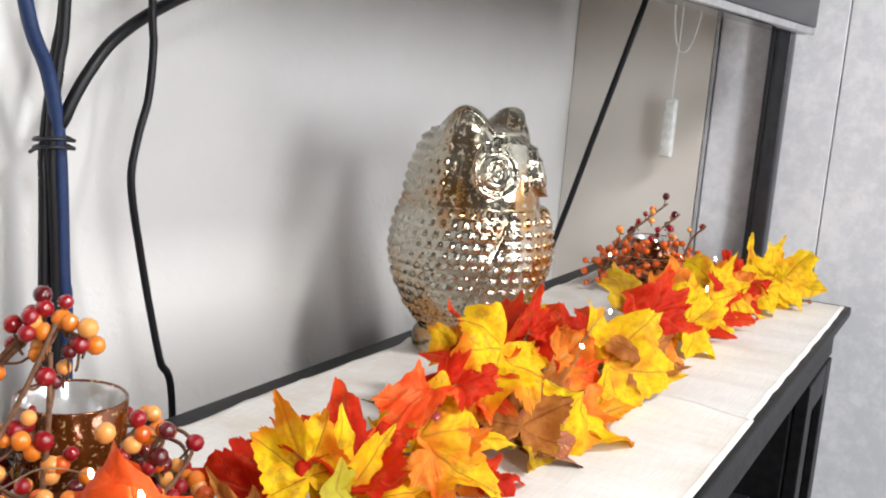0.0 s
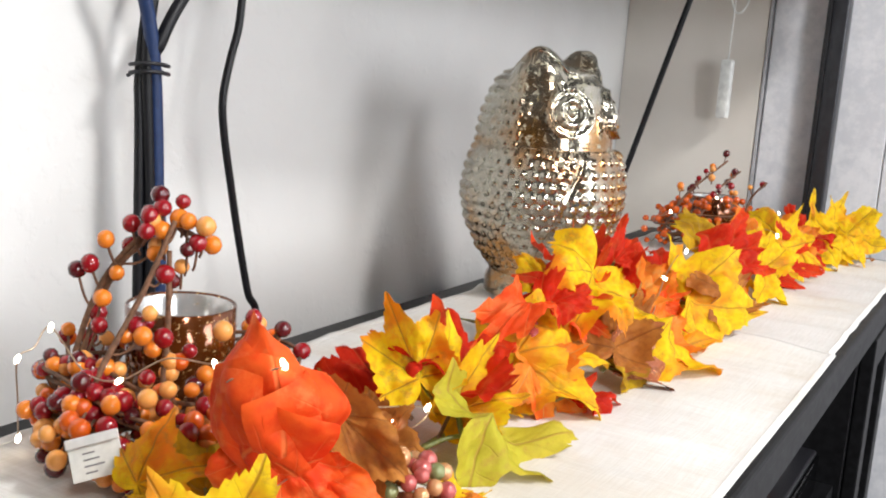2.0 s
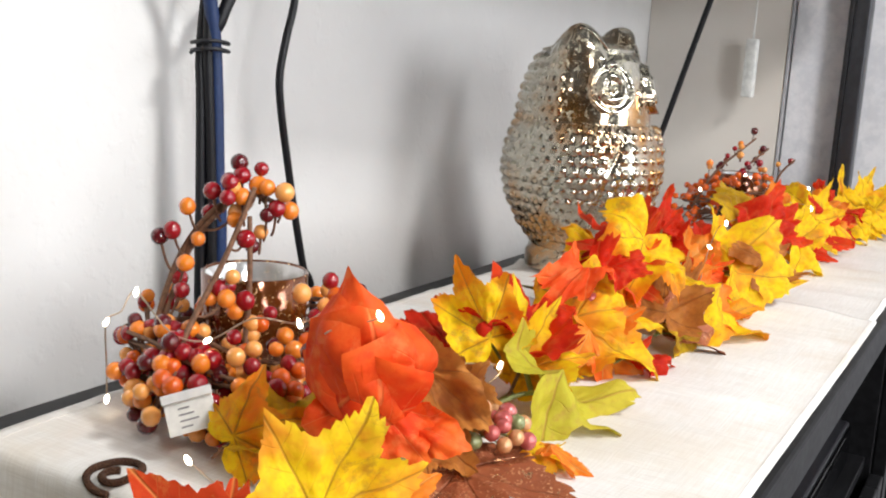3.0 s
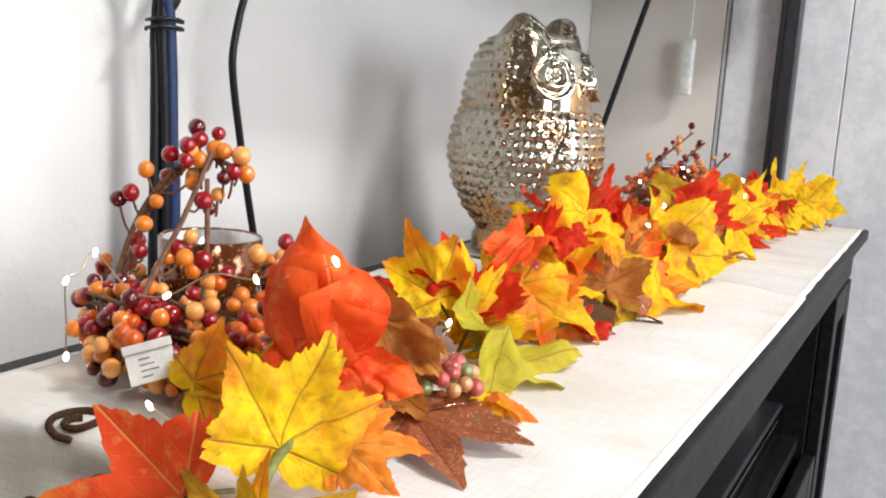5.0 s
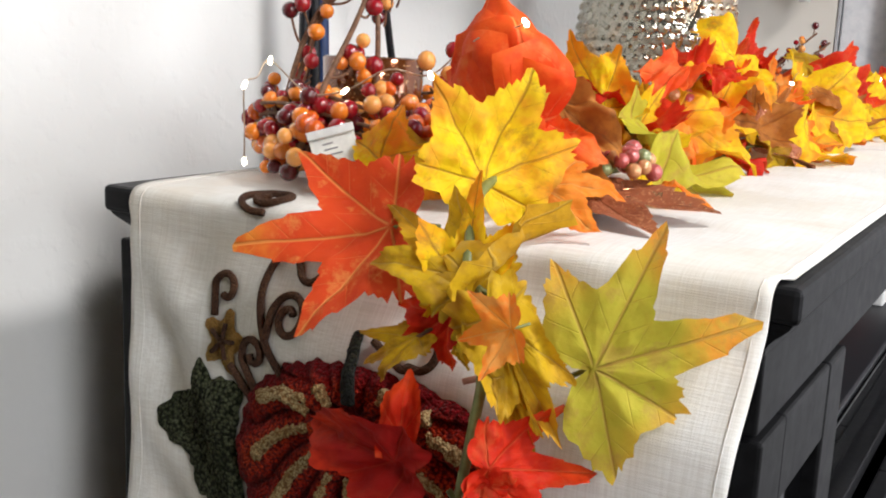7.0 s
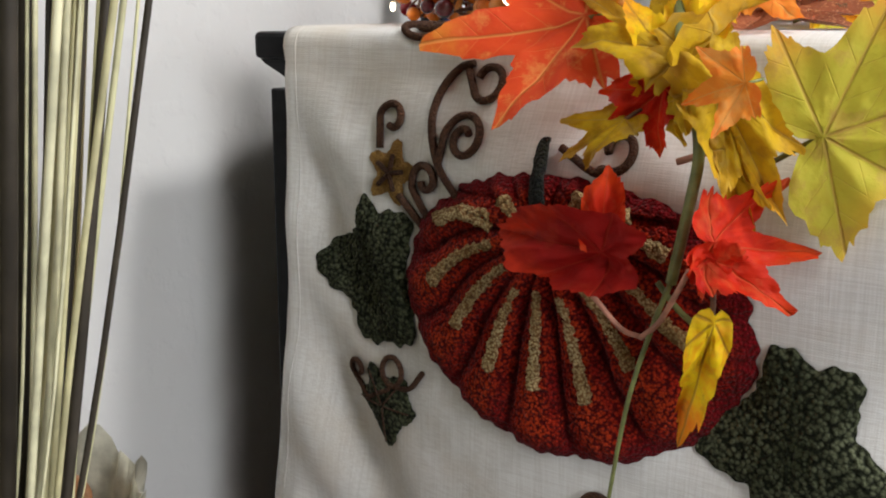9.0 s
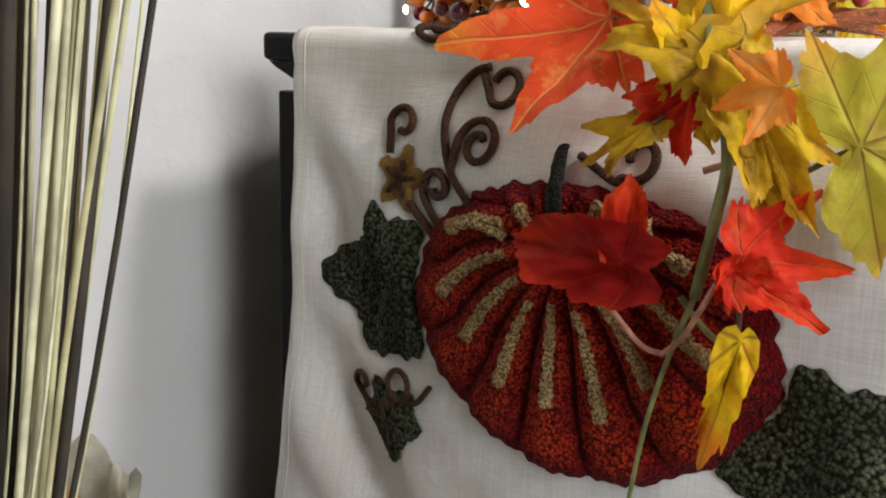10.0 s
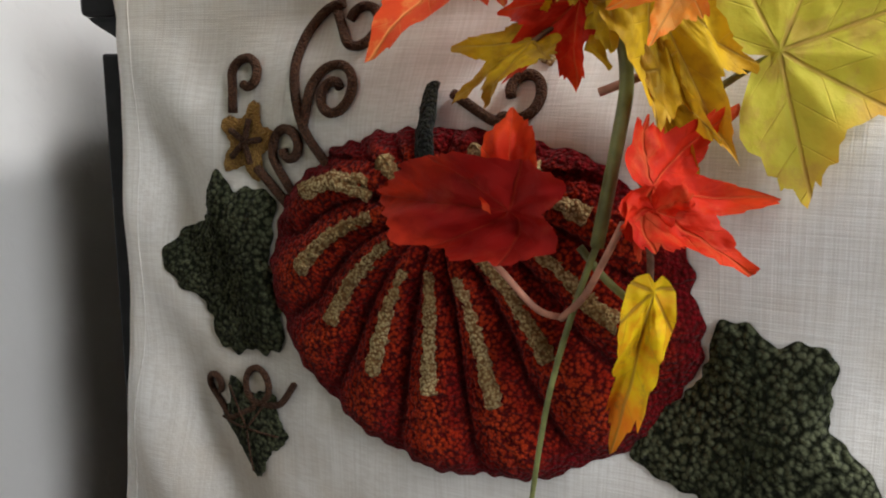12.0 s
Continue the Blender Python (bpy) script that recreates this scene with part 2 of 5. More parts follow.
M_BULB = mat_glow("warm_led", (1.0, 0.86, 0.62), 14)
# the fourth, near-black colour is shade in the gaps, drawn as reeds
M_REED = [mat_plain("pale_reed_and_gap_shade", c, 0.6, scale=40, vary=0.25, bump=0.3) for c in ((0.62, 0.60, 0.36), (0.55, 0.51, 0.29), (0.44, 0.36, 0.20), (0.045, 0.036, 0.026), (0.70, 0.67, 0.44))]
M_PAPER = mat_plain("cream_crepe_paper", (0.62, 0.60, 0.50), 0.8, scale=120, bump=0.6)
M_TERRA = mat_plain("copper_brown_ceramic", (0.32, 0.14, 0.055), 0.4, scale=60, vary=0.3)
BERRY = [mat_plain(n, c, 0.18, scale=150, vary=0.16, bump=0.03, coat=0.6) for n, c in (
    ("orange_berry", (0.80, 0.22, 0.02)), ("pale_orange_berry", (0.84, 0.36, 0.09)), ("crimson_berry", (0.29, 0.006, 0.012)),
    ("maroon_berry", (0.10, 0.006, 0.010)), ("deep_orange_berry", (0.70, 0.11, 0.008)))]
PEARL = [mat_plain(n, c, 0.22, metal=0.25, scale=60, vary=0.3, bump=0.02, coat=0.5) for n, c in (
    ("pink_pearl", (0.48, 0.10, 0.09)), ("peach_pearl", (0.62, 0.30, 0.13)), ("green_pearl", (0.22, 0.24, 0.10)))]
Y, O = (0.90, 0.62, 0.012), (0.84, 0.20, 0.012)
LEAF = {
    "yellow": mat_leaf("yellow_leaf", Y, (0.93, 0.66, 0.02), (0.80, 0.28, 0.02), (0.46, 0.22, 0.03), patch_lo=0.50),
    "amber": mat_leaf("yellow_leaf_with_orange", Y, (0.86, 0.30, 0.015), O, (0.40, 0.20, 0.04), patch_lo=0.54),
    "orange": mat_leaf("orange_leaf", (0.82, 0.27, 0.03), O, (0.76, 0.12, 0.012), (0.70, 0.36, 0.10)),
    "red": mat_leaf("red_leaf", (0.60, 0.024, 0.006), (0.74, 0.062, 0.008), (0.42, 0.012, 0.006), (0.60, 0.10, 0.03), rough=0.58),
    "fire": mat_leaf("red_leaf_with_yellow_rim", (0.76, 0.080, 0.02), (0.88, 0.40, 0.05), (0.72, 0.055, 0.02), (0.86, 0.36, 0.10), edge_lo=0.74, patch_lo=0.6),
    "coral": mat_leaf("coral_red_leaf", (0.86, 0.095, 0.016), (0.90, 0.17, 0.025), (0.76, 0.045, 0.008), (0.88, 0.24, 0.07), rough=0.5),
    "dark": mat_leaf("dark_red_leaf", (0.34, 0.010, 0.008), (0.58, 0.035, 0.010), (0.24, 0.006, 0.006), (0.42, 0.035, 0.015), rough=0.58),
    "brown": mat_leaf("russet_brown_leaf", (0.46, 0.17, 0.035), (0.54, 0.22, 0.045), (0.32, 0.09, 0.025), (0.25, 0.09, 0.03)),
    "glitter": mat_leaf("copper_glitter_leaf", (0.34, 0.090, 0.030), (0.38, 0.115, 0.038), (0.25, 0.06, 0.02), (0.22, 0.06, 0.02), glitter=True),
    "green": mat_leaf("yellow_green_leaf", (0.53, 0.47, 0.04), (0.60, 0.50, 0.05), (0.46, 0.36, 0.03), (0.46, 0.27, 0.06), patch_lo=0.55),
    "lime": mat_leaf("yellow_green_leaf_with_orange_lobes", (0.55, 0.49, 0.05), (0.80, 0.32, 0.04), (0.56, 0.44, 0.05), (0.48, 0.29, 0.07), patch_lo=0.6, edge_lo=0.40),
    "olive": mat_leaf("olive_and_amber_leaf", (0.66, 0.42, 0.015), (0.66, 0.36, 0.02), (0.34, 0.16, 0.015), (0.55, 0.36, 0.08)),
}


# ---- mesh helpers ----
def part(name, bm, material, parent=None, label="", smooth=True):
    me = bpy.data.meshes.new(name)
    bm.normal_update()
    bm.to_mesh(me)
    bm.free()
    me.materials.append(material)
    for p in me.polygons:
        p.use_smooth = smooth
    ob = new(name, me)
    ob.parent = parent
    if label:
        ob["label"] = label
    return ob


def thing(name, at, label, category, group="", kind=""):
    ob = new(name)
    ob.empty_display_size = 0.02
    ob.location = at
    return tagged(ob, label, category, group, kind)


def box(bm, lo, hi, bevel=0.0, seg=2):
    lo, hi = Vector(lo), Vector(hi)
    r = bmesh.ops.create_cube(bm, size=1, matrix=Matrix.LocRotScale((lo + hi) / 2, None, hi - lo))
    if bevel:
        es = list({e for v in r["verts"] for e in v.link_edges})
        bmesh.ops.bevel(bm, geom=es, offset=bevel, segments=seg, affect="EDGES", profile=0.5)
    return bm


def one_box(lo, hi, bevel=0.0, seg=2):
    return box(bmesh.new(), lo, hi, bevel, seg)


def smooth_path(pts, n=8):
    """A Catmull-Rom line through the points."""
    p = [Vector(q) for q in pts]
    p = [2 * p[0] - p[1]] + p + [2 * p[-1] - p[-2]]
    out = []
    for i in range(1, len(p) - 2):
        a, b, c, d = p[i - 1:i + 3]
        for j in range(n):
            t = j / n
            out.append(0.5 * (2 * b + (c - a) * t + (2 * a - 5 * b + 4 * c - d) * t * t + (3 * b - a - 3 * c + d) * t ** 3))
    return out + [p[-2]]


def tube(bm, pts, radius, sides=8, taper=1.0, n=8, flat=1.0):
    path = smooth_path(pts, n)
    ring_before = None
    side = None
    for i, q in enumerate(path):
        d = (path[min(i + 1, len(path) - 1)] - path[max(i - 1, 0)]).normalized()
        if side is None:
            side = d.orthogonal().normalized()
        side = (side - d * side.dot(d)).normalized()
        up = d.cross(side)
        r = radius * (1 + (taper - 1) * i / max(1, len(path) - 1))
        ring = [bm.verts.new(q + r * (side * math.cos(2 * math.pi * k / sides) + flat * up * math.sin(2 * math.pi * k / sides))) for k in range(sides)]
        if ring_before:
            for k in range(sides):
                bm.faces.new((ring_before[k], ring_before[(k + 1) % sides], ring[(k + 1) % sides], ring[k]))
        else:
            bm.faces.new(list(reversed(ring)))
        ring_before = ring
    bm.faces.new(ring_before)
    return bm


def one_tube(pts, radius, **kw):
    return tube(bmesh.new(), pts, radius, **kw)


def lathe(profile, sides=48, at=(0, 0, 0)):
    bm = bmesh.new()
    rings = []
    for r, z in profile:
        rings.append([bm.verts.new((at[0] + r * math.cos(2 * math.pi * k / sides), at[1] + r * math.sin(2 * math.pi * k / sides), at[2] + z)) for k in range(sides)])
    for a, b in zip(rings, rings[1:]):
        for k in range(sides):
            bm.faces.new((a[k], a[(k + 1) % sides], b[(k + 1) % sides], b[k]))
    bm.faces.new(list(reversed(rings[0])))
    bm.faces.new(rings[-1])
    return bm


def ball(radius, sub=2):
    bm = bmesh.new()
    bmesh.ops.create_icosphere(bm, subdivisions=sub, radius=radius)
    return bm


def lerp(a, b, t):
    return a + (b - a) * t


def step(a, b, x):
    t = min(1, max(0, (x - a) / (b - a)))
    return t * t * (3 - 2 * t)


# ---- room ----
def structure(name, bm, material, label, category, smooth=False):
    return tagged(part(name, bm, material, smooth=smooth), label, category, kind="structure")


# floor, ceiling, west and front walls are unseen, added to close off light
structure("floor", one_box((BACK_X, FRONT_Y, -0.1), (END_X + 0.1, WALL_Y + 0.1, 0)), M_CARPET, "unseen carpeted floor of the room, dark brown to cut fill light", "floor")
structure("ceiling", one_box((BACK_X - 0.1, FRONT_Y - 0.1, CEIL), (END_X + 0.1, WALL_Y + 0.1, CEIL + 0.1)), M_ROOM, "unseen ceiling, dark greige to cut fill light", "ceiling")
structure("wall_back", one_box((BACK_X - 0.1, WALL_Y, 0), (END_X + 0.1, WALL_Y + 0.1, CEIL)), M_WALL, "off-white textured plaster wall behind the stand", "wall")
structure("wall_west", one_box((BACK_X - 0.1, FRONT_Y, 0), (BACK_X, WALL_Y, CEIL)), M_ROOM, "unseen wall, dark greige to cut fill light", "wall")
wf = bmesh.new()
for lo, hi in (((BACK_X - 0.1, 0), (-2.3, CEIL)), ((-2.3, 0), (-0.8, 0.9)), ((-2.3, 2.1), (-0.8, CEIL)), ((-0.8, 0), (0.2, CEIL)),
               ((0.2, 0), (1.3, 0.9)), ((0.2, 2.1), (1.3, CEIL)), ((1.3, 0), (END_X + 0.1, CEIL))):
    box(wf, (lo[0], FRONT_Y - 0.1, lo[1]), (hi[0], FRONT_Y, hi[1]))
structure("wall_front", wf, M_ROOM, "unseen wall with two windows, dark greige to cut fill light", "wall")
# end wall: a beige strip by the corner, then mottled boards
structure("wall_end", one_box((END_X + 0.012, FRONT_Y, 0), (END_X + 0.1, WALL_Y, CEIL)), M_PANEL, "light grey mottled board wall", "wall")
structure("wall_end_beige", one_box((END_X, 0.262, 0), (END_X + 0.011, WALL_Y - 0.001, CEIL)), M_BEIGE, "beige strip of wall beside the corner", "wall")
structure("trim", one_box((END_X - 0.002, 0.2555, 0), (END_X + 0.010, 0.2605, CEIL), 0.001), M_EDGE, "thin grey edge strip on the wall", "trim")
EDGES = (0.254, 0.062, -0.14, -0.34, -0.75, -1.2)
for a, b in zip(EDGES, EDGES[1:]):
    structure("wall_panel", one_box((END_X + 0.002, b + 0.0008, 0), (END_X + 0.011, a - 0.0008, CEIL), 0.0015), M_PANEL, "light grey mottled wall board with narrow joints", "wall panel")
post = thing("upright_post", (END_X - 0.02, 0.15, 0), "dark grey metal upright with a black edge against the boards", "post")
part("post_body", one_box((-0.016, -0.014, 0), (0.02, 0.010, CEIL), 0.003), M_POST, post)
part("edge_strip", one_box((-0.014, 0.0105, 0), (0.02, 0.018, CEIL), 0.001), M_DARKEDGE, post, "black rubber edge")
for xs in ((-2.3, -0.8), (0.2, 1.3)):
    w = thing("window_1" if xs[0] < -1 else "window_2", ((xs[0] + xs[1]) / 2, FRONT_Y - 0.05, 0.9), "white framed window in daylight", "window", kind="structure")
    h = (xs[1] - xs[0]) / 2
    fr = bmesh.new()
    for lo, hi in (((-h, 0), (-h + 0.05, 1.2)), ((h - 0.05, 0), (h, 1.2)), ((-h + 0.05, 0), (h - 0.05, 0.05)), ((-h + 0.05, 1.15), (h - 0.05, 1.2)), ((-0.02, 0.05), (0.02, 1.15))):
        box(fr, (lo[0], -0.03, lo[1]), (hi[0], 0.03, hi[1]), 0.004)
    part("window_frame", fr, M_WHITE, w, smooth=False)
# fixtures for the added overhead lights, out of view
lampc = thing("ceiling_lamp", (LAMPS[0][0], LAMPS[0][1], CEIL - 0.05), "unseen flat white round ceiling lamp, added for overhead light", "ceiling lamp", "ceiling lamps")
part("base", lathe([(0.05, 0.0), (0.29, 0.002), (0.30, 0.01), (0.30, 0.05)]), M_WHITE, lampc)
copy_thing(lampc, pose(LAMPS[1][0], LAMPS[1][1], CEIL - 0.05))


# ---- media stand ----
LEN, DEP = 1.336, 0.40
stand = thing("media_stand", (LEN / 2, DEP / 2, 0), "black painted wooden media stand with framed doors", "media stand")


def on_stand(name, bm, material, label="", parent=stand, smooth=False):
    ob = part(name, bm, material, parent, label, smooth)
    if parent is stand:
        ob.location = (-LEN / 2, -DEP / 2, 0)
    return ob


on_stand("tabletop", one_box((0, -0.010, 0.744), (LEN, DEP, TOP), 0.003), M_BLACK)
# cove moulding under the top, as stacked courses that step inwards
mb = bmesh.new()
prev = None
for i in range(9):
    t = i / 8
    ins = 0.003 + 0.013 * math.sin(t * math.pi / 2) ** 1.4
    z = 0.7438 - 0.0175 * t
    ring = [mb.verts.new(q) for q in ((ins, ins - 0.010, z), (LEN - ins, ins - 0.010, z), (LEN - ins, DEP - ins, z), (ins, DEP - ins, z))]
    if prev:
        for k in range(4):
            mb.faces.new((prev[k], prev[(k + 1) % 4], ring[(k + 1) % 4], ring[k]))
    else:
        mb.faces.new(ring)
    prev = ring
mb.faces.new(list(reversed(prev)))
bmesh.ops.recalc_face_normals(mb, faces=mb.faces)
on_stand("cornice_moulding", mb, M_BLACK)
# near panel drawn deeper, so its black also covers the shaded strip behind
on_stand("side_panel", one_box((0.010, 0.022, 0.0), (0.036, 0.397, 0.7262), 0.0015), M_BLACK)
on_stand("side_panel", one_box((LEN - 0.036, 0.022, 0.0), (LEN - 0.018, 0.384, 0.7262), 0.0015), M_BLACK)
on_stand("partition", one_box((0.222, 0.022, 0.06), (0.238, 0.376, 0.7262), 0.001), M_BLACK)
on_stand("partition", one_box((1.098, 0.022, 0.06), (1.114, 0.376, 0.7262), 0.001), M_BLACK)
on_stand("back_panel", one_box((0.0362, 0.3762, 0.06), (LEN - 0.0362, 0.383, 0.7262)), M_BLACK)
on_stand("apron", one_box((0.018, 0.006, 0.688), (LEN - 0.018, 0.0218, 0.7262), 0.0015), M_BLACK)
on_stand("plinth", one_box((0.018, 0.008, 0.0), (LEN - 0.018, 0.0218, 0.058), 0.0015), M_BLACK)
on_stand("bottom_board", one_box((0.0362, 0.0222, 0.04), (LEN - 0.0362, 0.376, 0.0598)), M_BLACK)
on_stand("shelf", one_box((0.2382, 0.03, 0.465), (1.0978, 0.376, 0.482), 0.001), M_BLACK)


def framed_door(x0, x1, z0, z1, rail, knob_x):
    """A frame and panel door with a dark glass pane and a small knob."""
    y0, y1 = 0.004, 0.0218
    door = on_stand("door", one_box((x0 + rail - 0.004, 0.013, z0 + rail - 0.004), (x1 - rail + 0.004, 0.018, z1 - rail + 0.004)), M_BLACKGLASS, "framed door with a dark glass pane")
    for nm, lo, hi in (("stile", (x0, y0, z0), (x0 + rail, y1, z1)), ("stile", (x1 - rail, y0, z0), (x1, y1, z1)),
                       ("rail", (x0 + rail, y0 + 0.0004, z1 - rail), (x1 - rail, y1, z1)), ("rail", (x0 + rail, y0 + 0.0004, z0), (x1 - rail, y1, z0 + rail))):
        part(nm, one_box(lo, hi, 0.002), M_BLACK, door, smooth=False)
    kn = lathe([(0.003, 0), (0.003, 0.008), (0.009, 0.012), (0.011, 0.017), (0.009, 0.022), (0.003, 0.024)], 20)
    bmesh.ops.transform(kn, matrix=pose(knob_x, y0, (z0 + z1) / 2 - 0.03, 90), verts=kn.verts)
    part("knob", kn, M_TV, door, "small round black knob")
    return door


framed_door(0.022, 0.218, 0.062, 0.684, 0.046, 0.19)
framed_door(1.118, 1.314, 0.062, 0.684, 0.046, 1.145)
framed_door(0.242, 0.664, 0.062, 0.462, 0.05, 0.63)
framed_door(0.672, 1.094, 0.062, 0.462, 0.05, 0.70)

player = thing("media_player", (0.66, 0.17, 0.482), "flat glossy black media player on the stand's shelf", "media player")
part("case", one_box((-0.39, -0.12, 0.004), (0.39, 0.16, 0.060), 0.003), M_DARKEDGE, player, smooth=False)
part("front_glass", one_box((-0.38, -0.1245, 0.008), (0.38, -0.1205, 0.056), 0.001), M_BLACKGLASS, player, "reflecting black glass front", smooth=False)
for fx in (-0.33, 0.33):
    for fy in (-0.09, 0.13):
        part("foot", lathe([(0.012, 0), (0.014, 0.0042)], 16, (fx, fy, 0)), M_DARKEDGE, player)
plate = tagged(part("white_box", one_box((0.985, 0.082, 0.542), (1.035, 0.20, 0.572), 0.003), M_WHITE, smooth=False), "small white cardboard box on the media player", "box")
gourd = thing("red_gourd", (1.005, 0.125, 0.572), "small red ornamental gourd on a white box", "gourd")
gb = lathe([(0.004, 0.0), (0.018, 0.002), (0.026, 0.012), (0.026, 0.022), (0.018, 0.033), (0.005, 0.034)], 40)
for v in gb.verts:
    a = math.atan2(v.co.y, v.co.x)
    s = 1 - 0.07 * abs(math.cos(4 * a))
    v.co.x, v.co.y = v.co.x * s, v.co.y * s
part("body", gb, LEAF["red"], gourd)
part("stalk", one_tube([(0, 0, 0.031), (0.001, 0, 0.037), (0.004, 0.001, 0.043)], 0.002, sides=6), M_TWIG, gourd)

# ---- table runners ----
def hang_x(y, z):
    """How far the hanging end stands off the stand's side, with its soft folds."""
    out = -0.006 - 0.026 * step(0.34, 0.17, y) + 0.008 * step(0.36, 0.39, y)
    d = max(0.0, 0.745 - z)
    fold = 0.006 * math.sin((y - 0.335 + 0.30 * d) * 42) * step(0.0, 0.10, d) * step(0.22, 0.34, y)
    fold += 0.0045 * math.sin(y * 55 + d * 9 + 1.2) * step(0.03, 0.2, d) * step(0.17, 0.03, y)
    fold += 0.0042 * math.sin((y * 0.8 + d) * 60 + 2 * math.sin(y * 18)) * step(0.0, 0.05, d) * step(0.24, 0.32, y)
    fold += 0.0030 * math.sin((d - 0.5 * y) * 70 + 1.5 * math.sin(y * 25)) * step(0.0, 0.05, d) * step(0.13, 0.07, y)
    fold *= 0.15 + 0.85 * step(0.385, 0.335, y)
    return out * step(-0.01, 0.05, d) - 0.006 + fold + 0.0022 * noise.noise((y * 30, z * 30, 0.3)) + 0.0012 * abs(noise.noise((y * 26 + z * 14, z * 22 - y * 12, 2.3)))


def edge_left(z):
    return 0.368 + 0.026 * step(0.62, 0.42, z)


def cloth_point(s, w):
    """s: 0 at the bend over the stand's end, + along the top, - down the hanging end; w: 0 front edge to 1 back edge."""
    if s >= 0.012:
        y = lerp(-0.004 + 0.0004 * math.sin(s * 9), 0.371 + 0.002 * math.sin(s * 17), w)
        ripple = 0.0016 * noise.noise((s * 16, y * 7, 0)) + 0.0011 * math.sin(s * 60 + y * 5) * step(0.25, 0.05, y)
        for s0, w0, h0 in ((0.10, 0.010, 0.0008), (0.19, 0.006, 0.0012), (0.245, 0.012, 0.0010), (0.33, 0.007, 0.0013), (0.42, 0.010, 0.0010), (0.50, 0.006, 0.0011), (0.58, 0.012, 0.0010)):
            ripple += h0 * math.exp(-((s - s0 + 0.10 * (y - 0.2) + 0.004 * math.sin(y * 40 + s0 * 90)) / w0) ** 2)
        ripple += 0.0035 * step(0.655, 0.675, s)
        calm = 0.08 + 0.92 * step(0.0, 0.07, y)
        return Vector((s, y, TOP + 0.0022 + 0.0013 * step(0.0, 0.05, y) + max(-0.0015, ripple) * calm))
    if s > -0.020:
        a = (0.012 - s) / 0.032 * math.pi / 2
        y = lerp(0.000, 0.370, w)
        bottom = Vector((hang_x(y, 0.745), y, 0.745))
        top = Vector((0.012, y, TOP + 0.0035))
        return Vector((top.x + (bottom.x - top.x) * max(0.0, math.sin(a)) ** 0.6, y, bottom.z + (top.z - bottom.z) * max(0.0, math.cos(a)) ** 0.5))
    z = 0.745 + (s + 0.020)
    y = lerp(0.000 + 0.005 * step(0.74, 0.6, z), edge_left(z), w)
    return Vector((hang_x(y, z), y, z))


def cloth_mesh(s0, s1, ns, nw, fn, thick=0.0012):
    bm = bmesh.new()
    grid = [[bm.verts.new(fn(lerp(s0, s1, i / ns), j / nw)) for j in range(nw + 1)] for i in range(ns + 1)]
    for i in range(ns):
        for j in range(nw):
            bm.faces.new((grid[i][j], grid[i][j + 1], grid[i + 1][j + 1], grid[i + 1][j]))
    bm.normal_update()
    if sum(f.normal.z for f in bm.faces) < 0:
        bmesh.ops.reverse_faces(bm, faces=bm.faces)
    bmesh.ops.solidify(bm, geom=bm.faces, thickness=thick)
    return bm


runner = thing("table_runner", (0, 0.19, TOP), "cream linen table runner with pumpkin applique, hanging over the stand's end", "table runner")
RUN = Matrix.Translation((0, -0.19, -TOP))


def on_runner(name, bm, material, label="", parent=None, smooth=True):
    ob = part(name, bm, material, parent or runner, label, smooth)
    if parent is None:
        ob.matrix_basis = RUN
    return ob


on_runner("cloth", cloth_mesh(-0.42, 0.675, 220, 84, cloth_point), M_LINEN)
# stitched hem along the edges of the hanging end and the top
for w, nm in ((0.014, "hem"), (0.974, "hem")):
    hm = bmesh.new()
    tube(hm, [cloth_point(lerp(-0.42, 0.67, i / 70), w) + Vector((-0.0002, 0, 0.0001)) for i in range(71)], 0.0005, sides=6, n=2, flat=0.6)
    on_runner(nm, hm, M_LINEN, "double folded linen hem")
runner2 = thing("table_runner", (1.0, 0.19, TOP), "plain cream linen runner lying under another runner's end", "table runner")


def far_point(s, w):
    y = lerp(-0.002 + 0.0006 * math.sin(s * 9 + 1), 0.369, w)
    wr = sum(0.0009 * math.exp(-((s - s0 + 0.08 * (y - 0.2)) / 0.006) ** 2) for s0 in (0.76, 0.83, 0.88, 0.97, 1.05, 1.12, 1.2))
    up = wr + 0.0012 * noise.noise((s * 14, y * 6, 4)) + 0.0010 * math.sin(s * 75 + y * 4)
    return Vector((s, y, TOP + 0.0014 + max(-0.0006, up) * step(0.68, 0.72, s)))


ob = part("cloth", cloth_mesh(0.66, 1.322, 130, 60, far_point, 0.0008), M_LINEN, runner2)
ob.location = (-1.0, -0.19, -TOP)

for w in (0.014, 0.986):
    hm = one_tube([far_point(lerp(0.68, 1.32, i / 40), w) + Vector((-1.0, -0.19, 0.0002 - TOP)) for i in range(41)], 0.0005, sides=6, n=2, flat=0.6)
    part("hem", hm, M_LINEN, runner2, "folded linen hem")


def stuck(y, z, off=0.003):
    return Vector((hang_x(y, z) - off, y, z))


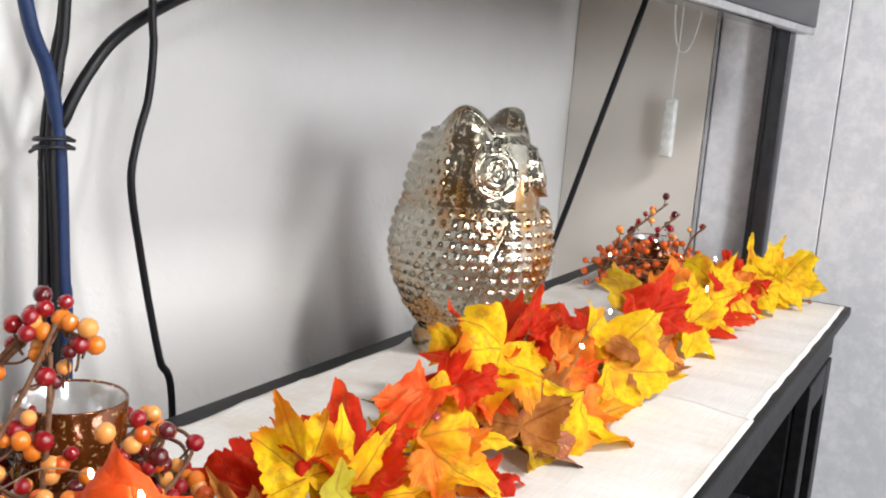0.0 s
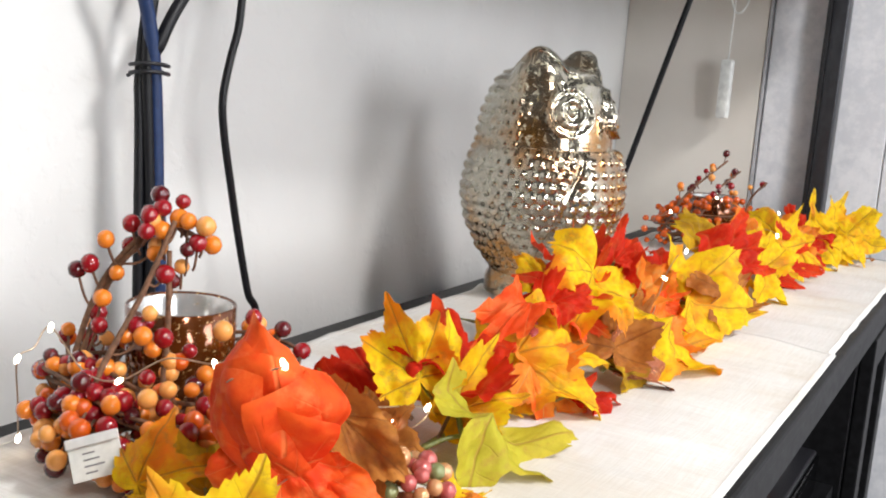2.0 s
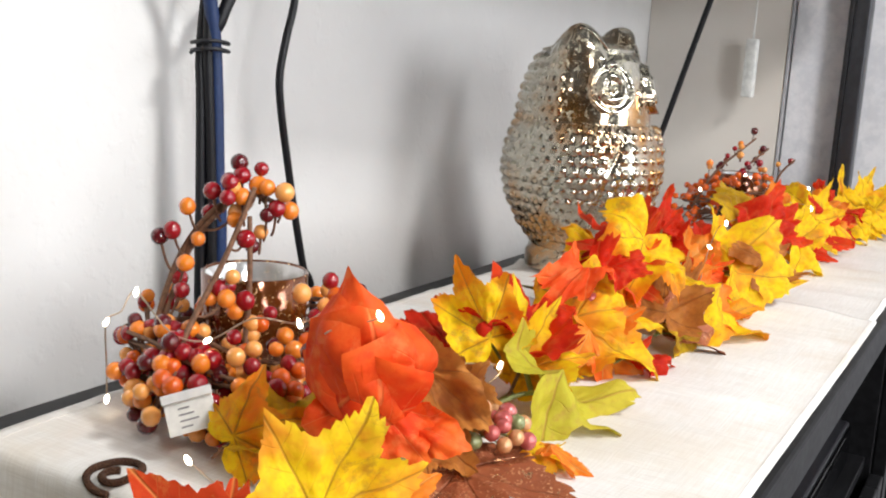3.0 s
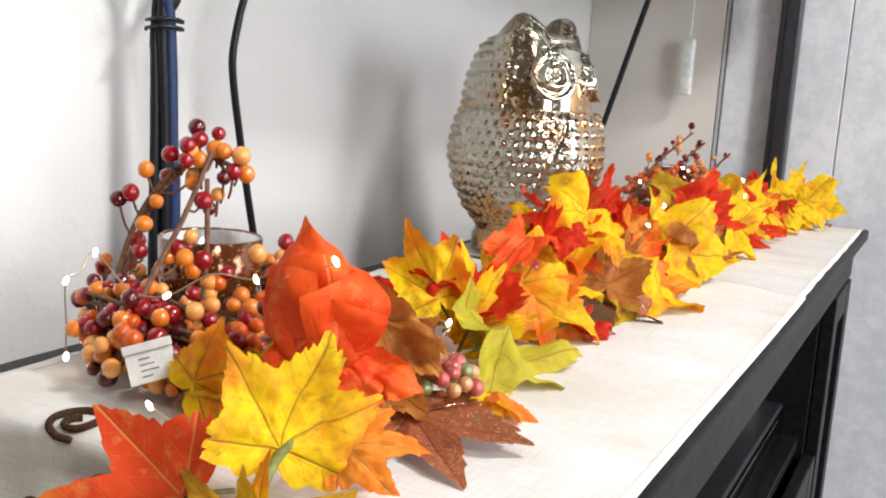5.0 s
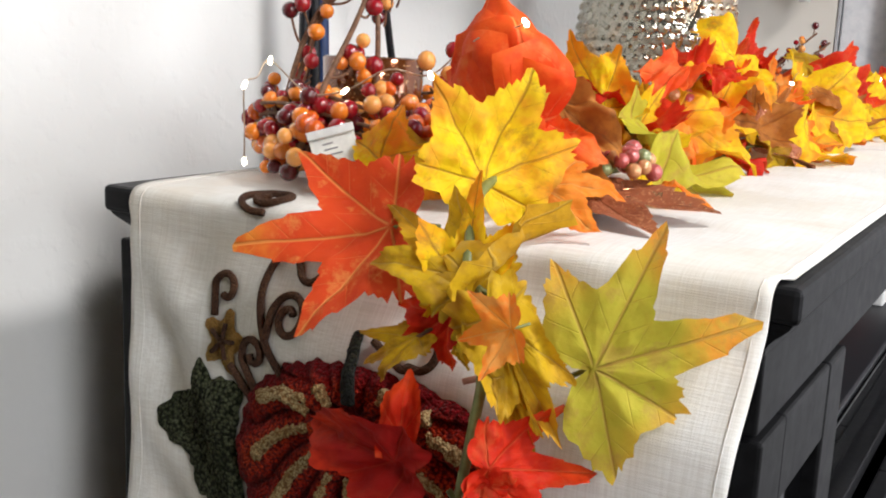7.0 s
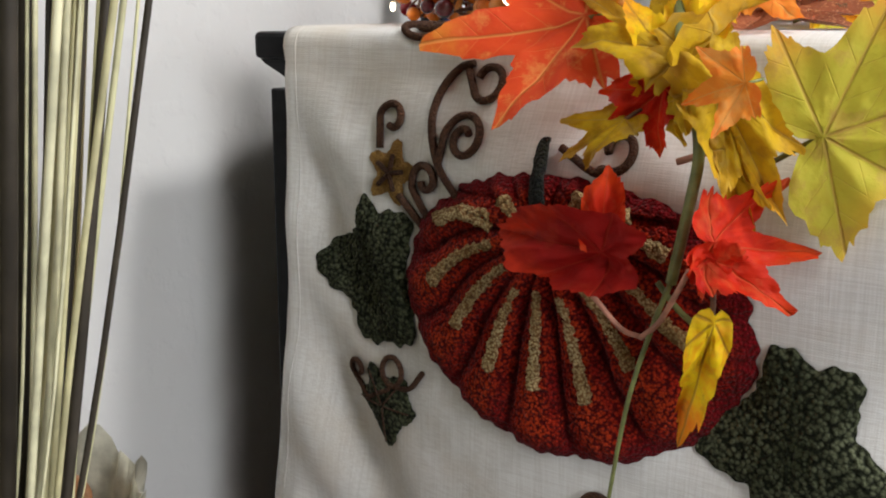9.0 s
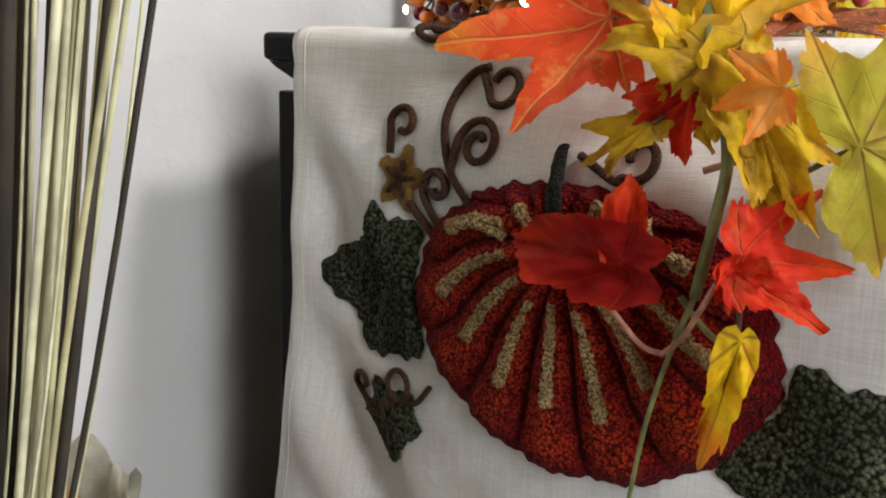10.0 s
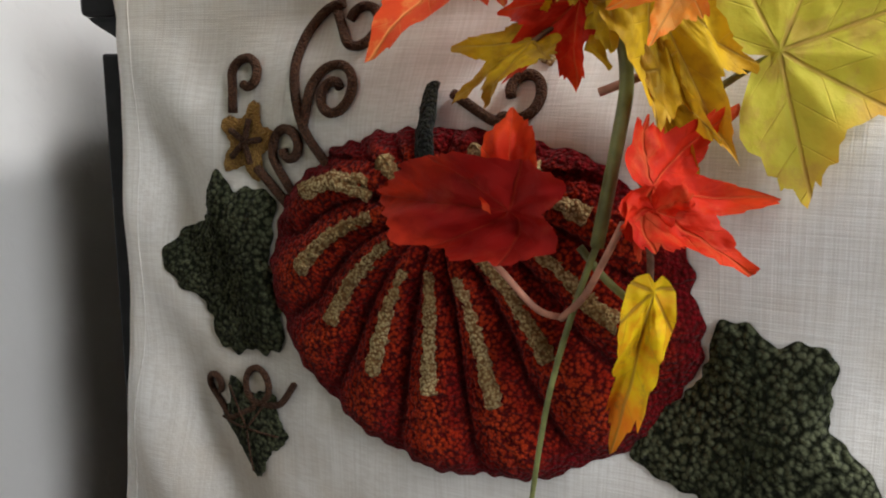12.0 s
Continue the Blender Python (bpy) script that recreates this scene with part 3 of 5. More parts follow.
def relief(name, outline, centre, material, height, rings=7, label="", bumps=None, parent=None, n=180):
    """A padded applique on the hanging cloth. outline(a): radius at angle a; centre: y, z."""
    bm = bmesh.new()
    cy, cz = centre
    prev = None
    mid = bm.verts.new(stuck(cy, cz, 0.001 + height))
    for i in range(1, rings + 1):
        t = i / rings
        ring = []
        for j in range(n):
            a = 2 * math.pi * j / n
            r = outline(a) * t
            y, z = cy - r * math.cos(a), cz + r * math.sin(a)
            h = height * (1 - t ** 6) + (bumps(a, t, y, z) if bumps else 0) * (1 - t ** 8)
            h += (0.0011 * noise.noise((y * 430, z * 430, 1)) + 0.0009 * noise.noise((y * 900, z * 900, 3))) * (1 if i < rings else 0) * (0.35 + 0.65 * step(0.0015, 0.004, height))
            ring.append(bm.verts.new(stuck(y, z, 0.001 + max(0.0, h))))
        for j in range(n):
            k = (j + 1) % n
            bm.faces.new((mid, ring[k], ring[j]) if prev is None else (prev[j], prev[k], ring[k], ring[j]))
        prev = ring
    bmesh.ops.recalc_face_normals(bm, faces=bm.faces)
    return on_runner(name, bm, material, label, parent)


PK = (0.1715, 0.634)
DIMPLE = (0.177, 0.667)
RIBS = 16


def pumpkin_outline(a):
    c, s = math.cos(a), math.sin(a)
    rx, rz, n = (0.0935, 0.065, 2.25) if s > 0 else (0.0935, 0.0685, 2.0)
    r = (abs(c / rx) ** n + abs(s / rz) ** n) ** (-1 / n)
    y, z = PK[0] - r * c, PK[1] + r * s
    return r * (0.985 + 0.035 * rib_height(y, z) + 0.008 * math.sin(37 * a) + 0.006 * math.sin(61 * a + 1))


def rib_turn(d):
    """How far the ribs are wound round the dimple at the distance d."""
    return 1 + 0.45 * max(0.0, 1 - d / 0.07)


def rib_height(y, z):
    dy, dz = DIMPLE[0] - y, z - DIMPLE[1]
    d = math.hypot(dy, dz)
    turn = math.atan2(dy, -dz) / (rib_turn(d) if dz < 0.02 else 1)
    return abs(math.cos(RIBS / 2 * turn)) ** 0.7 * step(0.004, 0.026, d)


def pumpkin_applique():
    """A padded chenille pumpkin: ribs wound out of a dimple, tufted all over, with a darker rim."""
    bm = bmesh.new()
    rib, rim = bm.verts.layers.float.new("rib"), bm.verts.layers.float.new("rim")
    n, rings = 340, 76
    edge = [pumpkin_outline(2 * math.pi * j / n) for j in range(n)]
    mid = bm.verts.new(stuck(PK[0], PK[1], 0.006))
    prev = None
    for i in range(1, rings + 1):
        t = i / rings
        ring = []
        for j in range(n):
            a = 2 * math.pi * j / n
            y, z = PK[0] - edge[j] * t * math.cos(a), PK[1] + edge[j] * t * math.sin(a)
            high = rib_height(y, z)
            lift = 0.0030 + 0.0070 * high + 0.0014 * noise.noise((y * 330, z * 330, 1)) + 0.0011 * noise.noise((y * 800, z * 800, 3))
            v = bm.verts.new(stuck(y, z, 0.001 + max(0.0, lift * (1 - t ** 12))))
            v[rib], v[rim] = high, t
            ring.append(v)
        for j in range(n):
            k = (j + 1) % n
            bm.faces.new((mid, ring[k], ring[j]) if prev is None else (prev[j], prev[k], ring[k], ring[j]))
        prev = ring
    bmesh.ops.recalc_face_normals(bm, faces=bm.faces)
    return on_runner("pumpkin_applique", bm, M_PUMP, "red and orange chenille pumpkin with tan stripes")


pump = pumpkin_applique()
# tan stripes along the crests: rib, start and end of each from the dimple
for k, d0, d1 in ((0, 0.020, 0.067), (-1, 0.024, 0.069), (-2, 0.022, 0.067), (-3, 0.026, 0.071), (-4, 0.030, 0.062), (1, 0.024, 0.073), (2, 0.024, 0.068),
                  (3, 0.040, 0.080), (4, 0.045, 0.062), (-4.6, 0.028, 0.048), (-6, 0.018, 0.029), (6.3, 0.026, 0.034), (5.1, 0.040, 0.048)):
    pts = []
    for i in range(7):
        d = lerp(d0, d1, i / 6)
        b = -k * 2 * math.pi / RIBS * (rib_turn(d) if abs(k) < 4.3 else 1)
        pts.append(stuck(DIMPLE[0] - d * math.sin(-b), DIMPLE[1] - d * math.cos(b), 0.0102))
    st = bmesh.new()
    tube(st, pts, 0.0021, sides=14, taper=1.85, n=9, flat=0.9)
    for v in st.verts:
        v.co += 0.0014 * noise.noise_vector(v.co * 380) + 0.0007 * noise.noise_vector(v.co * 800)
    part("stripe", st, M_TAN, pump)
# a dark tube fills the dimple where the ribs meet
hollow = one_tube([stuck(0.183, 0.664, 0.002), stuck(0.180, 0.667, 0.004), stuck(0.176, 0.668, 0.002)], 0.0045, sides=10)
part("dimple", hollow, M_STEMFELT, pump, "dark dimple where the ribs meet")
stalk = one_tube([stuck(0.1785, 0.684, 0.010), stuck(0.1795, 0.695, 0.009), stuck(0.1808, 0.703, 0.006), stuck(0.183, 0.714, 0.004)], 0.0068, sides=10, taper=0.75, flat=0.5)
for v in stalk.verts:
    v.co += 0.0008 * noise.noise_vector(v.co * 500)
on_runner("stalk_applique", stalk, M_STEMFELT, "dark felt pumpkin stalk")


def lobed(a, base, lobes):
    """Radius of a felt leaf at the angle a: its lobes as angle, length and spread in degrees."""
    r = base
    for turn, reach, spread in lobes:
        d = (math.degrees(a) - turn + 180) % 360 - 180
        r += reach * math.exp(-(d / spread) ** 2)
    return r * (1 + 0.020 * math.sin(27 * a) + 0.022 * math.sin(16 * a + 1))


LEFT_LOBES = ((183, 0.021, 28), (97, 0.015, 16), (52, 0.018, 24), (260, 0.014, 26), (312, 0.018, 28))
RIGHT_LOBES = ((106, 0.014, 20), (55, 0.013, 22), (-20, 0.018, 18), (205, 0.022, 26), (262, 0.020, 22), (312, 0.014, 18))
SMALL_LOBES = ((182, 0.0095, 17), (124, 0.0090, 17), (48, 0.0085, 20), (2, 0.0080, 22), (-84, 0.0085, 24))
for nm, lobes, base, at, height, rings, n, label in (
        ("leaf_applique", LEFT_LOBES, 0.0275, (0.2955, 0.632), 0.0045, 44, 260, "dark green tufted leaf"),
        ("leaf_applique", RIGHT_LOBES, 0.024, (0.058, 0.603), 0.0045, 48, 280, "dark green tufted leaf"),
        ("small_leaf_applique", SMALL_LOBES, 0.0165, (0.287, 0.557), 0.0018, 14, 140, "small green felt leaf with brown veins")):
    ob = relief(nm, lambda a: lobed(a, base, lobes), at, M_GREEN, height, rings, label, n=n)
    for turn, reach, spread in lobes if height < 0.003 else ():
        d = base + reach * 0.55
        y, z = at[0] - d * math.cos(radians(turn)), at[1] + d * math.sin(radians(turn))
        part("vein", one_tube([stuck(lerp(at[0], y, f), lerp(at[1], z, f), height + 0.0020) for f in (0.05, 0.4, 0.75, 1)], 0.0005, sides=6, n=3), M_CORD, ob)
FLOWER = (0.2815, 0.689)
relief("flower_applique", lambda a: lobed(a, 0.0085, tuple((80 + 72 * q, 0.0095, 25) for q in range(5))), FLOWER, M_GOLD, 0.0015, 8, "golden felt flower with brown stitching")
for k in range(5):
    a = radians(80 + 72 * k)
    on_runner("petal_stitch", one_tube([stuck(FLOWER[0], FLOWER[1], 0.004), stuck(FLOWER[0] - 0.010 * math.cos(a), FLOWER[1] + 0.010 * math.sin(a), 0.0038)], 0.0014, sides=6, n=3), M_CORD)


def cord(name, yz, radius=0.0021, shift=0.016):
    on_runner(name, one_tube([stuck(y - shift, z, 0.002) for y, z in yz], radius, sides=8, n=6), M_CORD, "brown stitched cord scroll")


def spiral(cy, cz, r0, r1, a0, turns, n=14):
    """Scroll that winds from r0 at angle a0 to r1. Angles run from the picture's right, upwards."""
    out = []
    for i in range(n + 1):
        t = i / n
        a = radians(a0) + turns * 2 * math.pi * t
        r = lerp(r0, r1, t)
        out.append((cy - r * math.cos(a), cz + r * math.sin(a)))
    return out


cord("scroll", [(0.247, 0.681), (0.262, 0.697), (0.271, 0.717), (0.270, 0.733), (0.262, 0.744), (0.253, 0.747)])
cord("scroll", [(0.262, 0.697), (0.261, 0.709)] + spiral(0.248, 0.711, 0.0125, 0.0035, 165, -1.35))
cord("scroll", [(0.256, 0.7435)] + spiral(0.242, 0.738, 0.009, 0.007, 200, 0.9))
cord("scroll", [(0.268, 0.668), (0.279, 0.681)] + spiral(0.271, 0.688, 0.0095, 0.003, 190, -1.0, 9))
cord("scroll", [(0.290, 0.678), (0.281, 0.671), (0.272, 0.664)])
cord("scroll", [(0.307, 0.701), (0.308, 0.712)] + spiral(0.300, 0.717, 0.009, 0.004, 170, -0.8, 9))
cord("scroll", [(0.310, 0.561), (0.318, 0.558), (0.328, 0.563)] + spiral(0.328, 0.571, 0.007, 0.003, 200, -0.7, 8), 0.0016)
cord("scroll", [(0.309, 0.562), (0.298, 0.568)] + spiral(0.297, 0.578, 0.008, 0.008, 250, -1.0, 9) + [(0.283, 0.572), (0.272, 0.584)], 0.0016)
cord("scroll", [(0.190, 0.712), (0.172, 0.703)] + spiral(0.163, 0.713, 0.010, 0.004, 240, 0.9, 9))
cord("scroll", [(0.115, 0.548), (0.13, 0.538)] + spiral(0.147, 0.541, 0.011, 0.003, 300, 1.3), shift=0.0)
relief("leaf_applique", lambda a: lobed(a, 0.009, ((60, 0.006, 25), (180, 0.004, 25), (300, 0.005, 25))), (0.145, 0.735), M_TAN, 0.0015, 6, "small tan stitched leaf")
# scroll that runs over the bend onto the top
top_scroll = []
for i in range(16):
    t = i / 15
    a = radians(200) - 1.5 * 2 * math.pi * t
    r = lerp(0.021, 0.004, t)
    q = cloth_point(0.004 + r * 0.95 * math.cos(a) + 0.004, (0.275 + r * math.sin(a) * 0.8 - 0.004) / 0.367)
    top_scroll.append(q + Vector((-0.001, 0, 0.0018)))
on_runner("scroll", one_tube(top_scroll, 0.0021, n=5), M_CORD, "brown stitched cord scroll")

# ---- leaf garland ----
garland = thing("leaf_garland", (0.6, 0.13, TOP), "artificial maple leaf garland in yellow, orange and red on the runner", "garland")
GAR = Vector((0.6, 0.13, TOP))
HALF = ((0, 1.0), (4, 0.90), (7, 0.84), (10, 0.85), (14, 0.72), (18, 0.67), (24, 0.57), (29, 0.60), (34, 0.69), (38, 0.67), (43, 0.83), (48, 0.96), (52, 0.83), (56, 0.77), (60, 0.68),
        (66, 0.61), (73, 0.53), (80, 0.55), (86, 0.61), (91, 0.63), (97, 0.72), (102, 0.59), (108, 0.53), (118, 0.45), (135, 0.34), (158, 0.19), (180, 0.06))
PETAL = tuple((a, (0.62 + 0.38 * math.cos(radians(a * 0.9)) ** 2) * (1 if a < 100 else 1 - 0.75 * step(100, 180, a)) * (1 + 0.03 * math.sin(a * 0.9)) * (1.14 if a == 0 else 1)) for a in range(0, 181, 9))



def maple(lobes, notch):
    """Half a leaf's outline from its lobes (angle, length), each a spike with teeth, and the depth of the notches between."""
    out = []
    for i, (a, r) in enumerate(lobes):
        if i:
            a0, r0 = lobes[i - 1]
            out += [(lerp(a0, a, 0.36), lerp(r0, notch, 0.82)), (lerp(a0, a, 0.5), notch), (lerp(a0, a, 0.64), lerp(r, notch, 0.86)), (a - 12, lerp(r, notch, 0.62)), (a - 8, lerp(r, notch, 0.48)), (a - 5, r * 0.84)]
        out.append((a, r))
        out += [(a + 4.5, r * 0.86), (a + 8, lerp(r, notch, 0.42)), (a + 11, lerp(r, notch, 0.60))]
    last, r = lobes[-1]
    return tuple(out) + ((last + 20, r * 0.66), (last + 35, r * 0.58), (150, 0.22), (180, 0.05))


STAR = maple(((0, 1.0), (47, 0.90), (96, 0.54)), 0.48)
LIME_UP = maple(((0, 1.0), (49, 0.93), (97, 0.68)), 0.46)
LIME_DOWN = maple(((0, 1.0), (42, 0.62), (98, 0.72)), 0.46)
LANCE = ((0, 1.0), (4, 0.80), (7, 0.72), (9, 0.76), (13, 0.52), (19, 0.50), (24, 0.40), (34, 0.34), (48, 0.27), (70, 0.22), (110, 0.14), (180, 0.04))
BROAD = maple(((0, 1.0), (46, 0.92), (98, 0.70)), 0.62)


def across(base, tip, side):
    """The way a leaf faces that lies through three points, turned to the room."""
    n = (Vector(tip) - Vector(base)).cross(Vector(side) - Vector(base))
    return n if n.x < 0 else -n


def leaf(colour, base, tip, facing=(-0.75, -0.5, 0.45), wide=1.0, droop=0.25, cup=0.22, label="", parent=garland, origin=GAR, stalk=True, wave=1.25, name="leaf", shape=None, other=None):
    """A lobed fabric leaf from its stalk's base to its main tip, turned towards facing."""
    shape = shape or random.choice((HALF, STAR, BROAD, STAR))
    base, tip = Vector(base), Vector(tip)
    ydir = tip - base
    size = ydir.length
    ydir.normalize()
    zdir = Vector(facing)
    zdir = (zdir - ydir * zdir.dot(ydir)).normalized()
    xdir = ydir.cross(zdir)
    seed = random.random() * 40
    keys = [(a, r) for a, r in shape] + [(360 - a, r * (0.94 + 0.1 * random.random())) for a, r in reversed((other or shape)[1:-1])]
    toothed = []
    for (a0, r0), (a1, r1) in zip(keys, keys[1:] + [(360 + keys[0][0], keys[0][1])]):
        toothed += [(a0, r0), ((a0 + a1) / 2, (r0 + r1) / 2 * (1 + random.uniform(-0.02, 0.07)))]
    keys = toothed
    skew, wave = random.uniform(-0.16, 0.16) * min(1.0, wave), wave * 1.6
    rings = 8
    bm = bmesh.new()
    uv = bm.loops.layers.uv.new("UVMap")
    flat = {}

    def vert(u, v):
        r = math.hypot(u, v)
        rib = min(abs(u * math.cos(radians(a)) - v * math.sin(radians(a))) if u * math.sin(radians(a)) + v * math.cos(radians(a)) > 0 else 1 for a in (0, 48, -48, 96, -96))
        z = -droop * v * abs(v) + cup * u * u + 0.05 * min(rib, 0.18) / 0.18 - 0.05 * r
        th = math.atan2(u, v)
        z += wave * (0.17 * noise.noise((u * 1.6 + seed, v * 1.6, seed)) + 0.06 * noise.noise((u * 4.5 + seed, v * 4.5, seed)) * (0.3 + r) + 0.026 * noise.noise((u * 10 + seed, v * 10, seed)))
        z += wave * 0.30 * r * r * noise.noise((math.cos(th) * 1.6 + seed, math.sin(th) * 1.6, seed + 5))
        q = bm.verts.new(((u + skew * v * u) * wide * size, (v + skew * 0.6 * u) * size, z * size))
        flat[q] = (u / 2.4 + 0.5, v / 2.4 + 0.5)
        return q

    mid = vert(0, 0)
    prev = None
    for i in range(1, rings + 1):
        t = (i / rings) ** 0.85
        ring = [vert(r * t * math.sin(radians(a)), r * t * math.cos(radians(a))) for a, r in keys]
        n = len(ring)
        for j in range(n):
            k = (j + 1) % n
            bm.faces.new((mid, ring[k], ring[j]) if prev is None else (prev[j], prev[k], ring[k], ring[j]))
        prev = ring
    bmesh.ops.triangulate(bm, faces=[f for f in bm.faces if len(f.verts) > 3])
    for f in bm.faces:
        for lp in f.loops:
            lp[uv].uv = flat[lp.vert]
    ob = part(name, bm, LEAF[colour], parent, label)
    m = Matrix((xdir, ydir, zdir)).transposed().to_4x4()
    m.translation = base - origin
    ob.matrix_basis = m
    if stalk:
        st = one_tube([(0, 0.02 * size, -0.03 * size), (0.005 * size, -0.04 * size, -0.035 * size), (0.02 * size, -0.14 * size, -0.06 * size), (0.05 * size, -0.28 * size, -0.16 * size)], 0.014 * size + 0.0003, sides=5, n=3)
        part("stalk", st, M_STEMGREEN if random.random() < 0.6 else M_TWIG, ob)
    return ob


# over the stand's end
B, T = (-0.020, 0.1255, 0.791), (0.002, 0.115, 0.842)
leaf("yellow", B, T, across(B, T, (-0.043, 0.143, 0.835)), 0.94, 0.05, 0.05, label="large yellow maple leaf", shape=BROAD, wave=0.8)
leaf("orange", (0.008, 0.112, 0.786), (0.035, 0.078, 0.786), (-0.7, -0.3, 0.6), 0.85, shape=STAR)
B, T = (-0.046, 0.158, 0.771), (-0.079, 0.222, 0.759)
leaf("fire", B, T, across(B, T, (-0.041, 0.217, 0.801)), 1.0, 0.02, 0.03, label="coral red maple leaf with yellow rim", wave=0.45, shape=STAR)
leaf("olive", (-0.062, 0.108, 0.757), (-0.052, 0.163, 0.788), (-0.85, -0.4, 0.3), 0.62, 0.1, 0.25, label="amber and olive leaf", shape=STAR, wave=0.7)
leaf("amber", (-0.060, 0.110, 0.748), (-0.046, 0.116, 0.802), (-0.9, -0.3, 0.2), 0.62, 0.1, 0.3, shape=STAR, wave=0.8)
leaf("olive", (-0.070, 0.0986, 0.742), (-0.055, 0.1005, 0.789), (-0.6, 0.75, 0.1), 0.30, 0.1, 0.5, shape=PETAL)
B, T = (-0.048, 0.056, 0.727), (-0.028, -0.003, 0.751)
leaf("lime", B, T, across(B, T, (-0.048, 0.073, 0.769)), 1.0, 0.02, 0.03, label="yellow-green maple leaf with orange lobes", wave=0.4, shape=LIME_DOWN, other=LIME_UP)
leaf("orange", (-0.088, 0.0740, 0.748), (-0.096, 0.0950, 0.742), (-0.85, -0.3, 0.3), 1.1, 0.3, 0.5, label="small folded orange leaf", shape=STAR, wave=0.7)
leaf("olive", (-0.070, 0.0910, 0.746), (-0.066, 0.0599, 0.695), (-0.85, -0.45, 0.1), 0.42, 0.1, 0.4, label="olive and amber leaf hanging down", shape=BROAD, wave=0.8)
leaf("olive", (-0.066, 0.0880, 0.722), (-0.058, 0.0720, 0.680), (-0.85, -0.45, 0.1), 0.24, 0.1, 0.5, wave=0.8)
leaf("dark", (-0.074, 0.1310, 0.677), (-0.067, 0.187, 0.677), (-0.95, -0.1, 0.12), 0.46, 0.12, 0.5, wave=0.7, label="dark red drooping leaf", shape=PETAL, stalk=False)
leaf("red", (-0.066, 0.1370, 0.683), (-0.060, 0.139, 0.708), (-0.9, -0.3, 0.2), 0.55, 0.2, 0.4, wave=0.8, shape=PETAL, stalk=False)
leaf("red", (-0.082, 0.0850, 0.688), (-0.046, 0.053, 0.682), (-0.8, -0.4, 0.35), 0.8, 0.25, 0.7, label="bright red curled leaf", shape=STAR, wave=0.9, stalk=False)
leaf("red", (-0.080, 0.0840, 0.684), (-0.064, 0.079, 0.661), (-0.9, -0.3, 0.1), 0.6, 0.3, 0.4, shape=BROAD)
leaf("olive", (-0.070, 0.1271, 0.731), (-0.072, 0.1622, 0.711), (-0.9, -0.3, 0.3), 0.42, 0.1, 0.3, label="small yellow and brown leaf", wave=0.8)
leaf("red", (-0.062, 0.1129, 0.7435), (-0.064, 0.1424, 0.717), (-0.85, -0.35, 0.3), 0.7, 0.2, 0.3, shape=STAR)
leaf("amber", (-0.067, 0.087, 0.655), (-0.072, 0.095, 0.590), (-0.9, -0.4, 0.1), 0.68, 0.08, 1.0, wave=1.1, shape=LANCE, label="narrow yellow leaf with orange base")
# about the berry ring
def bloom(centre, height, radius, lean):
    """A rolled leaf like a rose: pointed, crumpled shells wrapped round one another."""
    first = None
    for k, (a0, span, grow, tall, peak) in enumerate(((150, 230, 0.86, 1.0, 0.55), (225, 190, 0.98, 0.80, 0.42), (125, 170, 0.99, 0.84, 0.66), (275, 160, 1.02, 0.70, 0.45), (190, 150, 1.05, 0.60, 0.5))):
        bm = bmesh.new()
        uv = bm.loops.layers.uv.new("UVMap")
        nu, nv = 44, 22
        flat, grid = {}, []
        for i in range(nu + 1):
            row = []
            u = i / nu
            a = radians(a0 + (u - 0.5) * span)
            edge = 1 - (abs(u - peak) / max(peak, 1 - peak)) ** 1.5 * 0.26
            for j in range(nv + 1):
                v = j / nv
                t = v * edge * tall
                r = radius * grow * (0.30 + 0.70 * math.sin(min(1.0, t * 1.65 + 0.12) * math.pi / 2)) * (1 - 0.88 * step(0.42, 1.04, t) ** 1.2)
                r *= 1 + 0.34 * noise.noise((math.cos(a) * 1.1 + k * 5 + t * 1.5, math.sin(a) * 1.1 - t, t * 3.0)) + 0.05 * noise.noise((math.cos(a) * 2.6 + k * 5, math.sin(a) * 2.6 + t * 3, t * 6))
                r *= 1 + 0.16 * (abs(2 * u - 1) ** 6) * v
                q = bm.verts.new(Vector((r * math.cos(a), r * math.sin(a), t * height)) + Vector(lean) * t * t)
                flat[q] = (0.5 + 0.3 * (u - 0.5), 0.52 + 0.25 * v)
                row.append(q)
            grid.append(row)
        for i in range(nu):
            for j in range(nv):
                f = bm.faces.new((grid[i][j], grid[i + 1][j], grid[i + 1][j + 1], grid[i][j + 1]))
                for lp in f.loops:
                    lp[uv].uv = flat[lp.vert]
        ob = part("rolled_leaf", bm, LEAF["coral"], garland, "bright coral red leaf, rolled like a bloom" if k == 0 else "")
        ob.location = Vector(centre) - GAR


bloom((0.066, 0.160, 0.800), 0.083, 0.0300, (-0.010, 0.006, 0.0))
leaf("coral", (0.052, 0.166, 0.812), (0.046, 0.172, 0.786), (-0.9, -0.3, 0.3), 0.9, 0.3, 0.4, wave=1.4, shape=PETAL)
leaf("brown", (0.098, 0.150, 0.826), (0.108, 0.116, 0.800), (-0.8, -0.45, 0.45), 0.5, 0.25, 0.4, shape=PETAL, label="russet brown leaf")
leaf("coral", (0.060, 0.152, 0.815), (0.056, 0.124, 0.796), (-0.85, -0.4, 0.4), 0.8, 0.4, 0.3, shape=PETAL, wave=1.3)
leaf("coral", (0.070, 0.140, 0.806), (0.074, 0.112, 0.800), (-0.8, -0.5, 0.4), 0.6, 0.3, 0.4, shape=PETAL, wave=1.4)
leaf("amber", (0.040, 0.225, 0.785), (0.075, 0.195, 0.800), (-0.6, -0.4, 0.7), 1.0, 0.2, 0.1)
